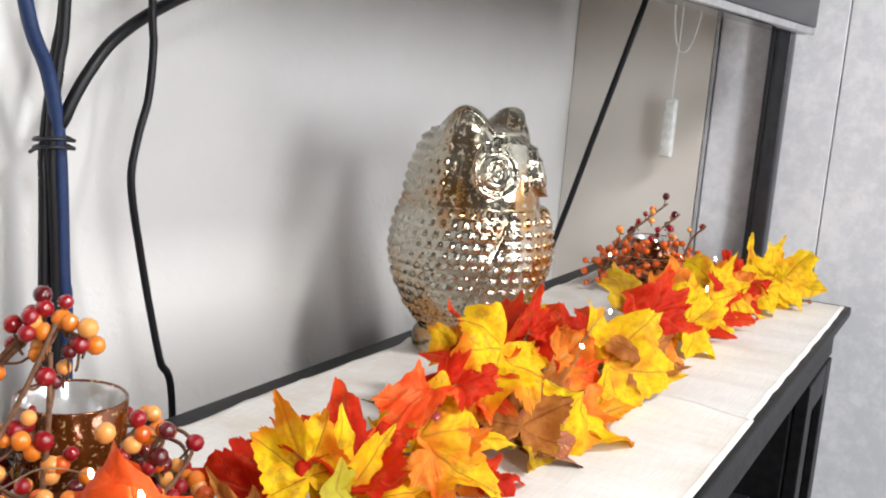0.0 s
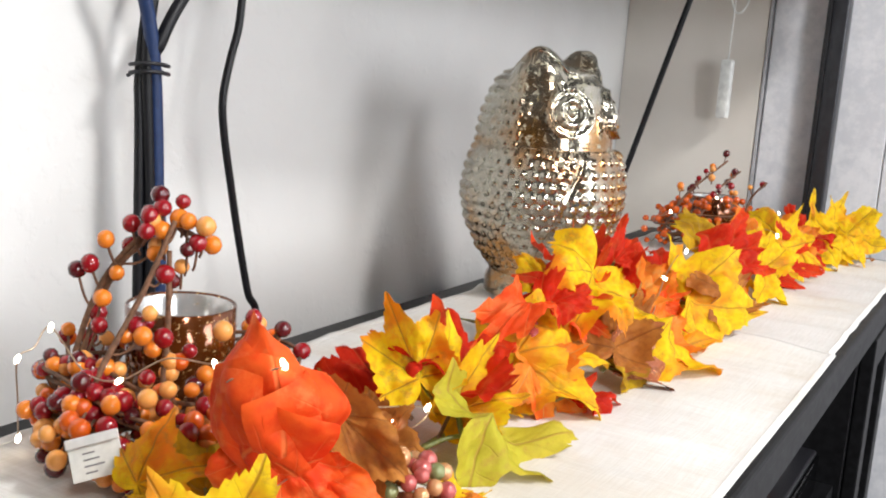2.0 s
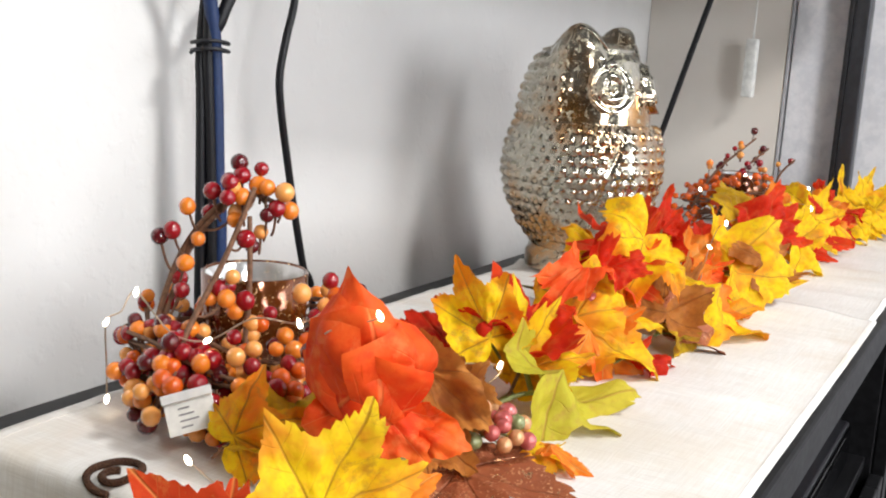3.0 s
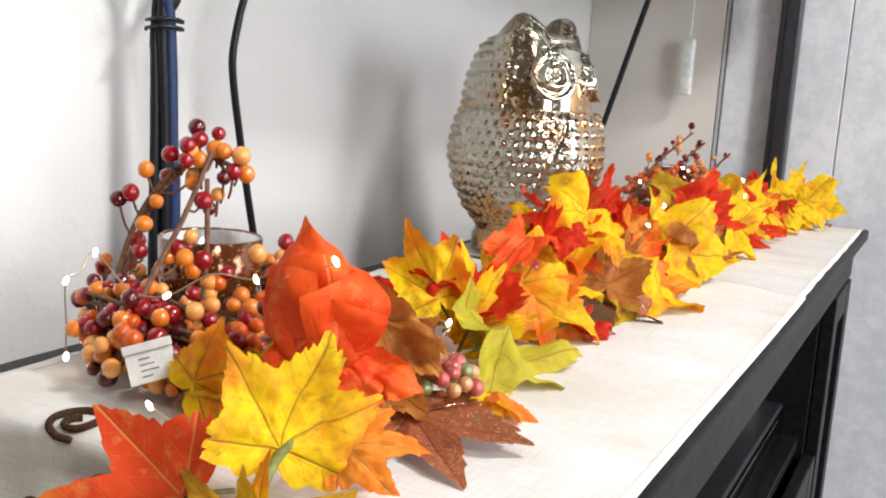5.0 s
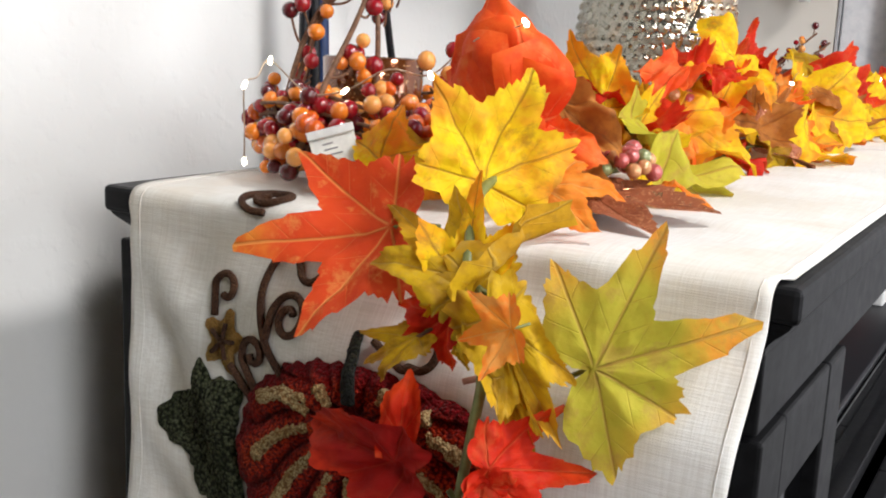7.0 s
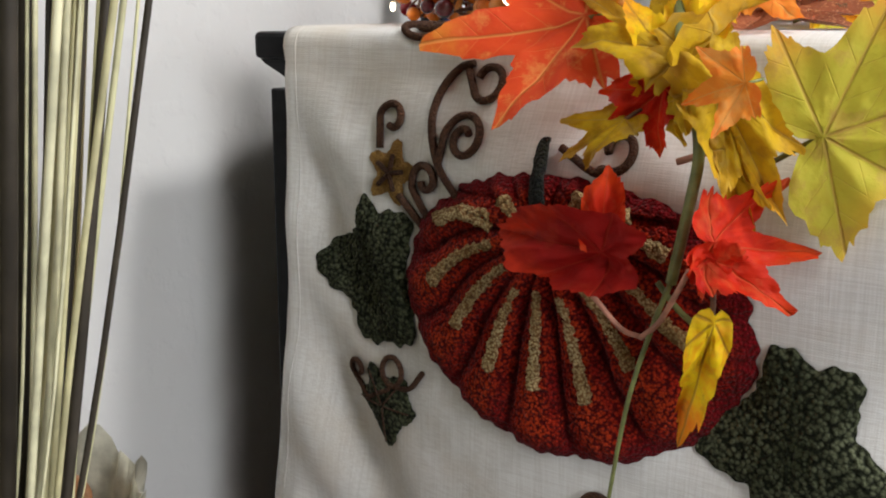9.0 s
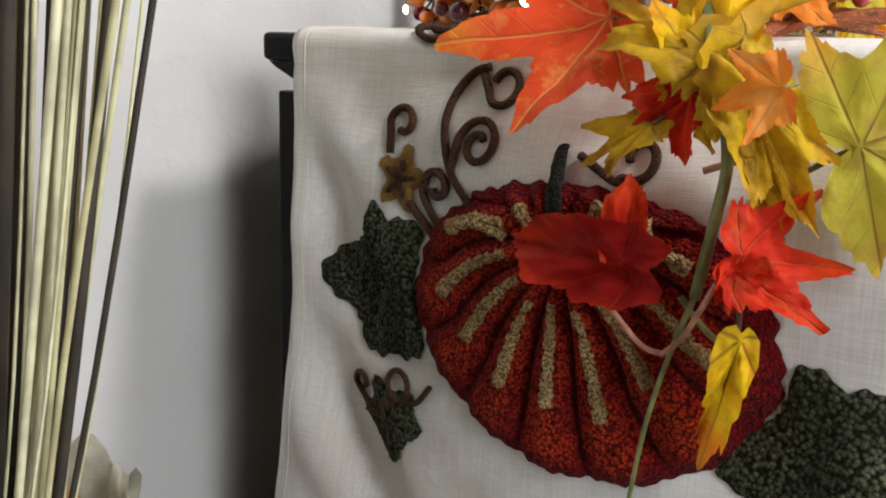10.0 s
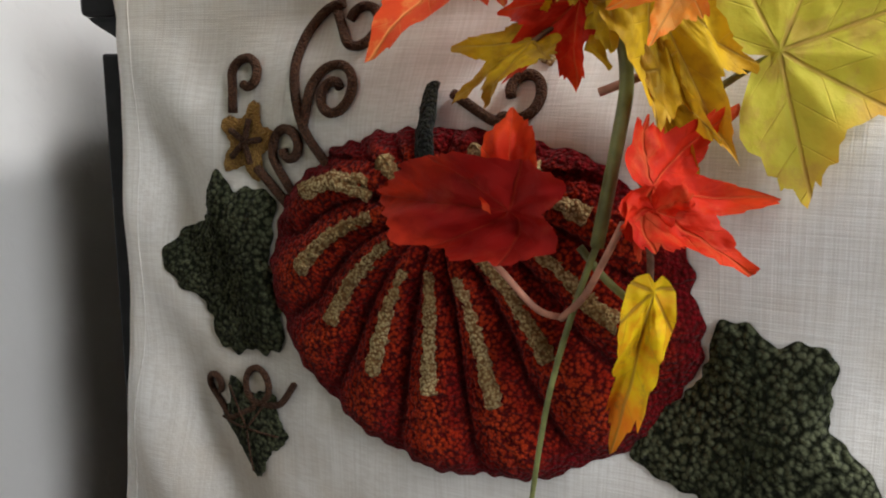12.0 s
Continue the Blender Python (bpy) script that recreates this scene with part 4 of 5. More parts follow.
leaf("olive", (0.06, 0.20, 0.785), (0.10, 0.235, 0.80), (-0.5, -0.4, 0.8), 1.0)
leaf("glitter", (0.102, 0.126, 0.775), (0.045, 0.066, 0.7670), (-0.30, -0.15, 0.95), 0.95, 0.0, 0.03, label="copper glitter maple leaf", wave=0.2, shape=STAR)
leaf("brown", (0.100, 0.150, 0.795), (0.060, 0.120, 0.778), (-0.7, -0.4, 0.6), 0.75, 0.2, 0.3)
leaf("yellow", (0.150, 0.115, 0.772), (0.165, 0.080, 0.766), (-0.3, -0.2, 0.9), 0.8, 0.1, 0.1)
leaf("orange", (0.150, 0.098, 0.772), (0.158, 0.072, 0.767), (-0.3, -0.3, 0.9), 0.5, 0.1, 0.1)
leaf("brown", (0.150, 0.158, 0.800), (0.122, 0.128, 0.784), (-0.6, -0.5, 0.65), 0.7, 0.2, 0.3, label="russet brown leaf")
leaf("brown", (0.155, 0.165, 0.796), (0.180, 0.222, 0.812), (-0.6, -0.6, 0.4), 0.45, 0.1, 0.4)
# middle of the garland
leaf("amber", (0.208, 0.168, 0.814), (0.204, 0.193, 0.864), (-0.8, -0.55, 0.2), 0.72, 0.1, label="yellow and orange maple leaf")
leaf("red", (0.235, 0.160, 0.805), (0.325, 0.222, 0.824), (-0.6, -0.4, 0.7), 0.7)
leaf("red", (0.205, 0.190, 0.805), (0.243, 0.262, 0.829), (-0.6, -0.3, 0.7), 0.8)
leaf("yellow", (0.220, 0.148, 0.799), (0.281, 0.148, 0.836), (-0.7, -0.6, 0.5), 0.85, 0.1, label="yellow maple leaf")
leaf("yellow", (0.325, 0.162, 0.802), (0.404, 0.108, 0.799), (-0.55, -0.5, 0.75), 0.85, 0.1, label="large yellow maple leaf")
leaf("orange", (0.325, 0.150, 0.795), (0.350, 0.105, 0.774), (-0.55, -0.5, 0.7), 0.8, 0.2)
leaf("green", (0.205, 0.132, 0.788), (0.285, 0.100, 0.765), (-0.50, -0.45, 0.75), 0.62, 0.1, label="yellow-green maple leaf")
leaf("coral", (0.330, 0.156, 0.836), (0.268, 0.163, 0.826), (-0.5, -0.4, 0.8), 0.45, 0.2, 0.5, label="coral red leaf")
leaf("red", (0.400, 0.165, 0.822), (0.352, 0.186, 0.836), (-0.6, -0.4, 0.6), 0.65)
leaf("red", (0.480, 0.170, 0.830), (0.560, 0.205, 0.872), (-0.7, -0.5, 0.4), 0.7)
leaf("amber", (0.462, 0.200, 0.828), (0.490, 0.222, 0.860), (-0.8, -0.5, 0.3), 0.85)
leaf("amber", (0.430, 0.148, 0.850), (0.368, 0.135, 0.808), (-0.7, -0.6, 0.4), 0.8)
leaf("orange", (0.390, 0.155, 0.822), (0.368, 0.138, 0.806), (-0.6, -0.6, 0.5), 0.8)
leaf("brown", (0.420, 0.124, 0.795), (0.450, 0.122, 0.842), (-0.75, -0.6, 0.3), 0.85, 0.2, 0.3, label="russet brown leaf")
leaf("brown", (0.470, 0.124, 0.802), (0.512, 0.116, 0.830), (-0.7, -0.5, 0.5), 0.6, 0.2, 0.5)
leaf("glitter", (0.430, 0.118, 0.790), (0.498, 0.086, 0.763), (-0.5, -0.5, 0.75), 0.55, 0.1, 0.2, label="copper glitter leaf", shape=STAR, wave=0.8)
leaf("olive", (0.420, 0.115, 0.782), (0.455, 0.088, 0.764), (-0.5, -0.5, 0.75), 0.6)
leaf("amber", (0.480, 0.120, 0.790), (0.600, 0.094, 0.767), (-0.5, -0.5, 0.75), 0.6, 0.1)
leaf("orange", (0.520, 0.115, 0.792), (0.560, 0.090, 0.770), (-0.5, -0.5, 0.7), 0.9)
leaf("red", (0.350, 0.120, 0.780), (0.400, 0.096, 0.768), (-0.5, -0.4, 0.8), 0.6)
leaf("yellow", (0.600, 0.120, 0.804), (0.682, 0.070, 0.784), (-0.6, -0.55, 0.65), 0.95, 0.1, label="large yellow maple leaf")
leaf("brown", (0.640, 0.108, 0.800), (0.700, 0.080, 0.828), (-0.6, -0.6, 0.5), 0.65, 0.1)
leaf("amber", (0.540, 0.180, 0.810), (0.615, 0.195, 0.838), (-0.75, -0.5, 0.4), 0.8)
leaf("red", (0.640, 0.150, 0.805), (0.700, 0.180, 0.862), (-0.8, -0.5, 0.3), 0.75, label="bright red leaf")
leaf("red", (0.690, 0.120, 0.808), (0.697, 0.122, 0.846), (-0.8, -0.5, 0.3), 0.75)
leaf("red", (0.740, 0.130, 0.820), (0.830, 0.095, 0.845), (-0.6, -0.5, 0.5), 0.5)
leaf("olive", (0.740, 0.150, 0.822), (0.830, 0.135, 0.850), (-0.7, -0.5, 0.5), 0.9, 0.2, label="olive green leaf")
leaf("yellow", (0.680, 0.200, 0.810), (0.745, 0.225, 0.832), (-0.7, -0.5, 0.5), 0.9)
leaf("orange", (0.560, 0.150, 0.815), (0.600, 0.165, 0.850), (-0.8, -0.5, 0.3), 0.8)
leaf("orange", (0.500, 0.135, 0.825), (0.540, 0.120, 0.840), (-0.6, -0.5, 0.6), 0.8)
for c, b, t, w in (("red", (0.36, 0.150, 0.838), (0.40, 0.128, 0.852), 0.6), ("coral", (0.44, 0.160, 0.850), (0.485, 0.178, 0.868), 0.55), ("red", (0.50, 0.155, 0.850), (0.555, 0.150, 0.874), 0.5),
                   ("fire", (0.40, 0.150, 0.826), (0.405, 0.118, 0.812), 0.8), ("coral", (0.555, 0.128, 0.806), (0.60, 0.105, 0.79), 0.6), ("amber", (0.47, 0.150, 0.836), (0.47, 0.125, 0.815), 0.75)):
    leaf(c, b, t, (-0.7, -0.5, 0.5), w, 0.3, 0.4, wave=1.3)
# far end
for c, b, t, w in (("yellow", (0.86, 0.11, 0.80), (0.92, 0.082, 0.778), 0.9), ("yellow", (0.90, 0.12, 0.81), (0.97, 0.08, 0.825), 0.8), ("red", (0.97, 0.12, 0.80), (1.04, 0.080, 0.770), 0.7),
                   ("orange", (0.93, 0.15, 0.81), (0.99, 0.135, 0.845), 0.9), ("red", (0.84, 0.17, 0.81), (0.90, 0.19, 0.835), 0.8), ("yellow", (1.05, 0.14, 0.80), (1.10, 0.148, 0.848), 0.9),
                   ("yellow", (1.04, 0.12, 0.80), (1.11, 0.088, 0.812), 0.9), ("orange", (1.10, 0.12, 0.80), (1.16, 0.10, 0.83), 0.8), ("red", (1.14, 0.12, 0.81), (1.21, 0.112, 0.832), 0.8),
                   ("red", (1.10, 0.10, 0.79), (1.15, 0.070, 0.772), 0.7), ("yellow", (1.20, 0.09, 0.80), (1.27, 0.085, 0.864), 0.9), ("yellow", (1.22, 0.08, 0.80), (1.285, 0.050, 0.842), 0.9),
                   ("amber", (1.20, 0.08, 0.79), (1.25, 0.045, 0.772), 0.9), ("yellow", (1.16, 0.10, 0.79), (1.20, 0.06, 0.776), 0.9), ("brown", (1.25, 0.07, 0.785), (1.32, 0.045, 0.772), 0.4),
                   ("brown", (1.00, 0.18, 0.80), (1.04, 0.20, 0.838), 0.8), ("orange", (0.80, 0.13, 0.80), (0.86, 0.10, 0.79), 0.9), ("dark", (1.18, 0.15, 0.80), (1.22, 0.17, 0.825), 0.8)):
    leaf(c, b, t, (-0.75, -0.5, 0.45), w, 0.2, 0.2)
# low leaves that fill the garland from below
for i in range(34):
    x = 0.24 + 1.0 * (i + random.random()) / 34
    y = 0.158 + 0.02 * math.sin(x * 5 + 0.6) + random.uniform(-0.012, 0.022)
    a = random.uniform(0.6, 2.6) if i % 3 else random.uniform(-2.6, -0.6)
    sz = random.uniform(0.030, 0.044)
    b = Vector((x, y, TOP + random.uniform(0.018, 0.032)))
    leaf(random.choice(("yellow", "amber", "red", "orange", "amber", "yellow", "olive")), b, b + Vector((sz * math.cos(a), sz * math.sin(a), random.uniform(-0.008, 0.014))),
         (random.uniform(-0.6, 0), random.uniform(-0.5, 0.1), 1), 0.95, 0.2, 0.1)


def gar_tube(name, pts, radius, material, label="", **kw):
    ob = part(name, one_tube([Vector(p) - GAR for p in pts], radius, **kw), material, garland, label)
    return ob


gar_tube("main_stem", [(1.28, 0.075, 0.785), (1.1, 0.12, 0.79), (0.85, 0.135, 0.79), (0.6, 0.14, 0.793), (0.38, 0.160, 0.778), (0.2, 0.155, 0.776), (0.06, 0.135, 0.79), (-0.02, 0.125, 0.79),
                       (-0.060, 0.110, 0.766), (-0.067, 0.101, 0.742), (-0.068, 0.0965, 0.720), (-0.068, 0.099, 0.699), (-0.066, 0.1054, 0.666)], 0.0023, M_STEMGREEN, "green plastic garland stem", sides=8)
gar_tube("tendril", [(-0.066, 0.1054, 0.6665), (-0.066, 0.1134, 0.6426), (-0.066, 0.1215, 0.6108), (-0.066, 0.1273, 0.571), (-0.062, 0.131, 0.550), (-0.056, 0.134, 0.538)], 0.0012, M_STEMGREEN, "thin green tendril", taper=0.7)
gar_tube("tendril", [(-0.062, 0.131, 0.550), (-0.060, 0.138, 0.549), (-0.058, 0.143, 0.543), (-0.057, 0.141, 0.536)], 0.0009, M_STEMGREEN)
gar_tube("leaf_stalk", [(-0.063, 0.117, 0.640), (-0.066, 0.126, 0.643), (-0.068, 0.138, 0.655), (-0.066, 0.148, 0.662)], 0.0012, M_STEMPINK, "pinkish leaf stalk")
gar_tube("leaf_stalk", [(-0.064, 0.118, 0.640), (-0.070, 0.108, 0.650), (-0.080, 0.098, 0.665), (-0.088, 0.090, 0.678)], 0.0012, M_STEMPINK)
gar_tube("leaf_stalk", [(-0.064, 0.112, 0.665), (-0.062, 0.104, 0.655), (-0.060, 0.096, 0.648), (-0.060, 0.091, 0.645)], 0.0014, M_STEMGREEN)
gar_tube("leaf_stalk", [(-0.066, 0.106, 0.715), (-0.062, 0.088, 0.722), (-0.056, 0.068, 0.728)], 0.0014, M_STEMPINK)
for i in range(3, 14):
    x = 0.1 + i * 0.085
    y = 0.14 + random.uniform(-0.02, 0.02)
    gar_tube("side_stem", [(x, y, 0.79), (x + 0.02, y + random.uniform(-0.02, 0.02), 0.795), (x + 0.04, y + random.uniform(-0.03, 0.03), 0.792 + random.uniform(-0.01, 0.006))], 0.0009, M_TWIG if i % 2 else M_STEMGREEN, sides=6)

# pearl berries tied into the garland
MESH_CACHE = {}


def bead(name, at, radius, material, parent, origin, label=""):
    key = (name, material.name)
    if key not in MESH_CACHE:
        bm = ball(1.0, 2)
        me = bpy.data.meshes.new(name)
        bm.to_mesh(me)
        bm.free()
        for p in me.polygons:
            p.use_smooth = True
        me.materials.append(material)
        MESH_CACHE[key] = me
    ob = new(name, MESH_CACHE[key])
    ob.parent = parent
    ob.location = Vector(at) - origin
    ob.scale = (radius, radius, radius * random.uniform(0.95, 1.08))
    if label:
        ob["label"] = label
    return ob


def pearl_cluster(centre, n, spread, r):
    for i in range(n):
        a, b = i * 2.4, (i + 0.5) / n
        p = Vector((spread * math.sqrt(b) * math.cos(a), spread * math.sqrt(b) * math.sin(a), spread * 0.45 * (1 - b) + random.uniform(-0.004, 0.004)))
        q = Vector(centre) + p
        bead("pearl_berry", q, r * random.uniform(0.85, 1.12), PEARL[(0, 1, 0, 2, 1, 0, 1)[i % 7]], garland, GAR, "pearly pink, peach and green berry" if i == 0 else "")
        gar_tube("wire_stalk", [q, lerp(q, Vector(centre) + Vector((-0.012, 0.03, 0.004)), 0.6), Vector(centre) + Vector((-0.015, 0.045, 0.006))], 0.0004, M_STEMGREEN, sides=5, n=3)


pearl_cluster((0.128, 0.123, 0.788), 24, 0.021, 0.0051)
pearl_cluster((0.345, 0.165, 0.815), 9, 0.014, 0.0050)


# ---- mercury glass owl ----
def owl_mesh():
    """One closed form: foot, barrel body with rows of knobs, wings, and a head with ringed eyes and ear tufts."""
    prof = ((0.000, 0.050), (0.003, 0.054), (0.018, 0.054), (0.026, 0.050), (0.034, 0.054), (0.052, 0.067), (0.080, 0.0805), (0.108, 0.0860), (0.135, 0.0830),
            (0.152, 0.0785), (0.161, 0.0725), (0.170, 0.0722), (0.190, 0.0690), (0.208, 0.0635), (0.224, 0.0565), (0.236, 0.046), (0.243, 0.028), (0.245, 0.002))

    def radius(z):
        for (z0, r0), (z1, r1) in zip(prof, prof[1:]):
            if z <= z1:
                t = (z - z0) / (z1 - z0)
                return lerp(r0, r1, t * t * (3 - 2 * t) * 0.5 + t * 0.5)
        return 0.002

    nz, na = 230, 288
    bm = bmesh.new()
    rows = []
    for i in range(nz + 1):
        t = i / nz
        z = 0.245 * (t if t < 0.85 else 0.85 + 0.15 * math.sin((t - 0.85) / 0.15 * math.pi / 2))
        ring = []
        for j in range(na):
            a = 2 * math.pi * j / na
            d = math.degrees(a) - 180          # 0 is the way the owl faces
            r = radius(z)
            ad = abs(d)
            out = 0.0
            wing_edge = 38 + 16 * step(0.11, 0.03, z) - 14 * step(0.10, 0.158, z)
            if 0.036 < z < 0.160:
                if ad < wing_edge - 3:          # breast: spaced knobs
                    ka, kz = 9.6, 0.0120
                    row = math.floor(z / kz)
                    fa, fz = ((d / ka) % 1) - 0.5, (z / kz - row) - 0.5
                    out = 0.0030 * max(0, 1 - (fa * fa + fz * fz) * 7.5)
                elif ad < wing_edge + 3:
                    out = -0.0028
                else:                           # wings and back: crowded knobs
                    ka, kz = 8.0, 0.0108
                    row = math.floor(z / kz)
                    fa, fz = ((d / ka + 0.5 * (row % 2)) % 1) - 0.5, (z / kz - row) - 0.5
                    out = 0.0026 * max(0, 1 - (fa * fa + fz * fz) * 5.0) + (0.0022 if ad < 115 else 0)
            elif 0.160 <= z < 0.235:
                if ad > 75:                     # back of the head
                    ka, kz = 8.0, 0.0105
                    row = math.floor(z / kz)
                    fa, fz = ((d / ka + 0.5 * (row % 2)) % 1) - 0.5, (z / kz - row) - 0.5
                    out = 0.0026 * max(0, 1 - (fa * fa + fz * fz) * 5.0) + 0.0015
                else:
                    out = -0.0035 * step(75, 66, ad)
                    for side in (-1, 1):        # ringed eyes
                        q = math.hypot((d - side * 33) * math.pi / 180 * 0.070, z - 0.198)
                        if q < 0.0255:
                            out = 0.0030 + 0.0022 * math.cos(q / 0.0255 * 4.2 * math.pi) - 0.001 * step(0.02, 0.0255, q)
                            if 0.015 < q:
                                out += 0.0008 * math.sin(26 * math.atan2(z - 0.198, d - side * 33))
                    q = math.hypot(d * math.pi / 180 * 0.07 / 0.6, (z - 0.186) / 1.5)
                    out += 0.006 * max(0, 1 - q / 0.010)       # beak
            elif z < 0.034:
                toes = 0.0022 * math.cos(a * 8)
                out = toes if ad < 70 else 0
            x, y = (r + out) * math.cos(a), (r + out) * math.sin(a)
            zz = z
            for side in (-1, 1):                # ear tufts
                ang = math.pi + side * radians(72)
                ex, ey = 0.041 * math.cos(ang), 0.041 * math.sin(ang)
                q = math.hypot(x - ex, y - ey)
                if z > 0.205 and q < 0.031:
                    w = (0.5 + 0.5 * math.cos(math.pi * q / 0.031)) * step(0.205, 0.225, z)
                    zz += 0.022 * w ** 0.55
                    x += 0.004 * math.cos(ang) * w
                    y += 0.004 * math.sin(ang) * w
            zz -= 0.012 * step(0.232, 0.245, z) * max(0, 1 - math.hypot(x, y) / 0.03)
            ring.append(bm.verts.new((x, y, zz)))
        rows.append(ring)
    for p, q in zip(rows, rows[1:]):
        for j in range(na):
            k = (j + 1) % na
            bm.faces.new((p[j], p[k], q[k], q[j]))
    bm.faces.new(list(reversed(rows[0])))
    bm.faces.new(rows[-1])
    return bm


M_OWL = mat_mercury("aged_mercury_glass", (0.50, 0.47, 0.39), (0.46, 0.23, 0.07), (0.36, 0.34, 0.25), 0.90, 0.53, 34)
owl = tagged(part("owl_ornament", owl_mesh(), M_OWL), "silvered mercury glass owl ornament with knobbly feathers on the runner", "ornament")
owl.matrix_world = pose(0.685, 0.310, TOP + 0.005, 0, 0, 257 - 180)


# ---- votive glasses ----
def votive(at, r, h, label):
    v = thing("votive_glass", at, label, "candle holder")
    wall = [(r * 0.90, 0.0), (r * 0.96, 0.004), (r, h * 0.5), (r * 1.03, h), (r * 1.0, h + 0.0008), (r * 0.97, h), (r * 0.93, h * 0.5), (r * 0.88, 0.006), (0.002, 0.005)]
    bm = lathe(wall, 64)
    part("glass", bm, mat_mercury("amber_mercury_glass", (0.17, 0.045, 0.007), (0.10, 0.022, 0.005), (0.70, 0.47, 0.20), 0.55, 0.57, 60), v, "amber glass with gold flecks")
    inner = lathe([(r * 0.84, 0.008), (r * 0.925, h * 0.5), (r * 0.965, h - 0.0005), (r * 0.955, h - 0.001), (r * 0.915, h * 0.5), (r * 0.83, 0.0095)], 64)
    part("silvering", inner, mat_mercury("flecked_silvering", (0.75, 0.75, 0.74), (0.62, 0.60, 0.58), (0.22, 0.17, 0.12), 0.6, 0.58, 55), v, "silver lining with dark specks")
    return v


votive((0.163, 0.318, TOP + 0.005), 0.0335, 0.075, "amber mercury glass votive holder inside a berry ring")
votive((1.205, 0.262, TOP + 0.003), 0.0355, 0.075, "amber mercury glass votive holder inside a far berry ring")


# ---- berry rings ----
def berry_ring(centre, radius, count, label, arch, shades, extra=(), front=(), size=1.0):
    ring = thing("berry_ring", centre, label, "candle ring")
    c = Vector(centre)
    for k in range(7):
        pts = []
        ph, lift = random.uniform(0, 6.28), 0.008 + 0.0065 * k
        for i in range(22):
            a = 2 * math.pi * i / 20
            rr = radius * (0.86 + 0.05 * k % 0.3) + 0.007 * math.sin(3 * a + ph)
            pts.append((rr * math.cos(a), rr * math.sin(a), lift + 0.007 * math.sin(2 * a + ph)))
        part("twig", one_tube(pts, 0.0013, sides=6, n=3), M_TWIG, ring)
    for pts in arch:
        part("twig", one_tube([Vector(p) - c for p in pts], 0.0020, sides=7, n=6, taper=0.75), M_TWIG, ring)
    spots = []
    for i in range(count):
        a = 2 * math.pi * (i * 0.618034 % 1)
        rr = radius + random.uniform(-0.022, 0.019)
        z = random.uniform(0.007, 0.062) * (1 - 0.35 * max(0, (rr - radius) / 0.03))
        spots.append((Vector((rr * math.cos(a), rr * math.sin(a), z)), Vector(((radius - 0.006) * math.cos(a + 0.25), (radius - 0.006) * math.sin(a + 0.25), 0.028))))
    for pts in arch:
        path = smooth_path([Vector(p) - c for p in pts], 6)
        for i in range(3, len(path), 3):
            off = Vector((random.uniform(-0.012, 0.010), random.uniform(-0.013, 0.013), random.uniform(-0.010, 0.012)))
            spots.append((path[i] + off, path[max(0, i - 2)]))
    for p in extra:
        spots.append((Vector(p) - c, (Vector(p) - c) * 0.8 + Vector((0, 0, 0.008))))
    for p in front:
        spots.append((Vector(p) - c, (Vector(p) - c) * 0.86 + Vector((0, 0, 0.006))))
    for i, (p, root) in enumerate(spots):
        r = random.choice((0.0046, 0.0052, 0.0056, 0.0061)) * size
        p.z = max(p.z, r + 0.001)
        bead("berry", p, r, BERRY[shades[i * 5 % len(shades)] if p.z < 0.085 else (0, 2, 1, 2, 0, 2, 3)[i % 7]], ring, Vector((0, 0, 0)))
        if (p - root).length > 0.004:
            bend = (p + root) / 2 + Vector((0, 0, -0.004))
            part("wire_stalk", one_tube([root, bend, p], 0.00085, sides=5, n=3), M_TWIG, ring)
    return ring


ARCH = (((0.084, 0.338, 0.775), (0.096, 0.336, 0.82), (0.106, 0.328, 0.858), (0.116, 0.311, 0.886), (0.125, 0.291, 0.897), (0.132, 0.275, 0.892)),
        ((0.056, 0.297, 0.780), (0.080, 0.296, 0.822), (0.102, 0.290, 0.860), (0.121, 0.284, 0.902)),
        ((0.080, 0.334, 0.780), (0.102, 0.332, 0.83), (0.110, 0.320, 0.868), (0.121, 0.300, 0.894)),
        ((0.104, 0.275, 0.800), (0.112, 0.279, 0.845), (0.118, 0.285, 0.885)),
        ((0.142, 0.239, 0.790), (0.150, 0.239, 0.825), (0.156, 0.233, 0.842)))
TOPS = ((0.130, 0.287, 0.912), (0.124, 0.299, 0.915), (0.126, 0.279, 0.902), (0.120, 0.303, 0.904), (0.130, 0.269, 0.900), (0.128, 0.273, 0.890), (0.118, 0.291, 0.896),
        (0.112, 0.309, 0.898), (0.124, 0.277, 0.886), (0.104, 0.321, 0.888), (0.122, 0.295, 0.908), (0.126, 0.283, 0.875))
FRONT = [(0.085 + 0.07 * (i * 0.382 % 1), lerp(0.232, 0.305, i * 0.618034 % 1), TOP + lerp(0.045, 0.085, i * 0.27 % 1)) for i in range(20)]
for i in range(112):
    u = i * 0.618034 % 1
    w = random.random()
    FRONT.append((0.034 + 0.050 * w + 0.07 * abs(u - 0.5), lerp(0.222, 0.342, u), TOP + 0.008 + (0.030 + 0.038 * w) * random.random()))
berry_ring((0.140, 0.300, TOP + 0.004), 0.068, 150, "ring of orange and dark red artificial berries on brown twigs", ARCH, (0, 2, 1, 0, 2, 1, 4, 2, 3), TOPS, FRONT)
ARCH2 = (((1.12, 0.31, 0.79), (1.15, 0.29, 0.84), (1.17, 0.26, 0.875), (1.19, 0.245, 0.893)), ((1.20, 0.22, 0.79), (1.21, 0.21, 0.84), (1.21, 0.19, 0.866)),
         ((1.14, 0.27, 0.80), (1.17, 0.25, 0.85), (1.19, 0.225, 0.88)))
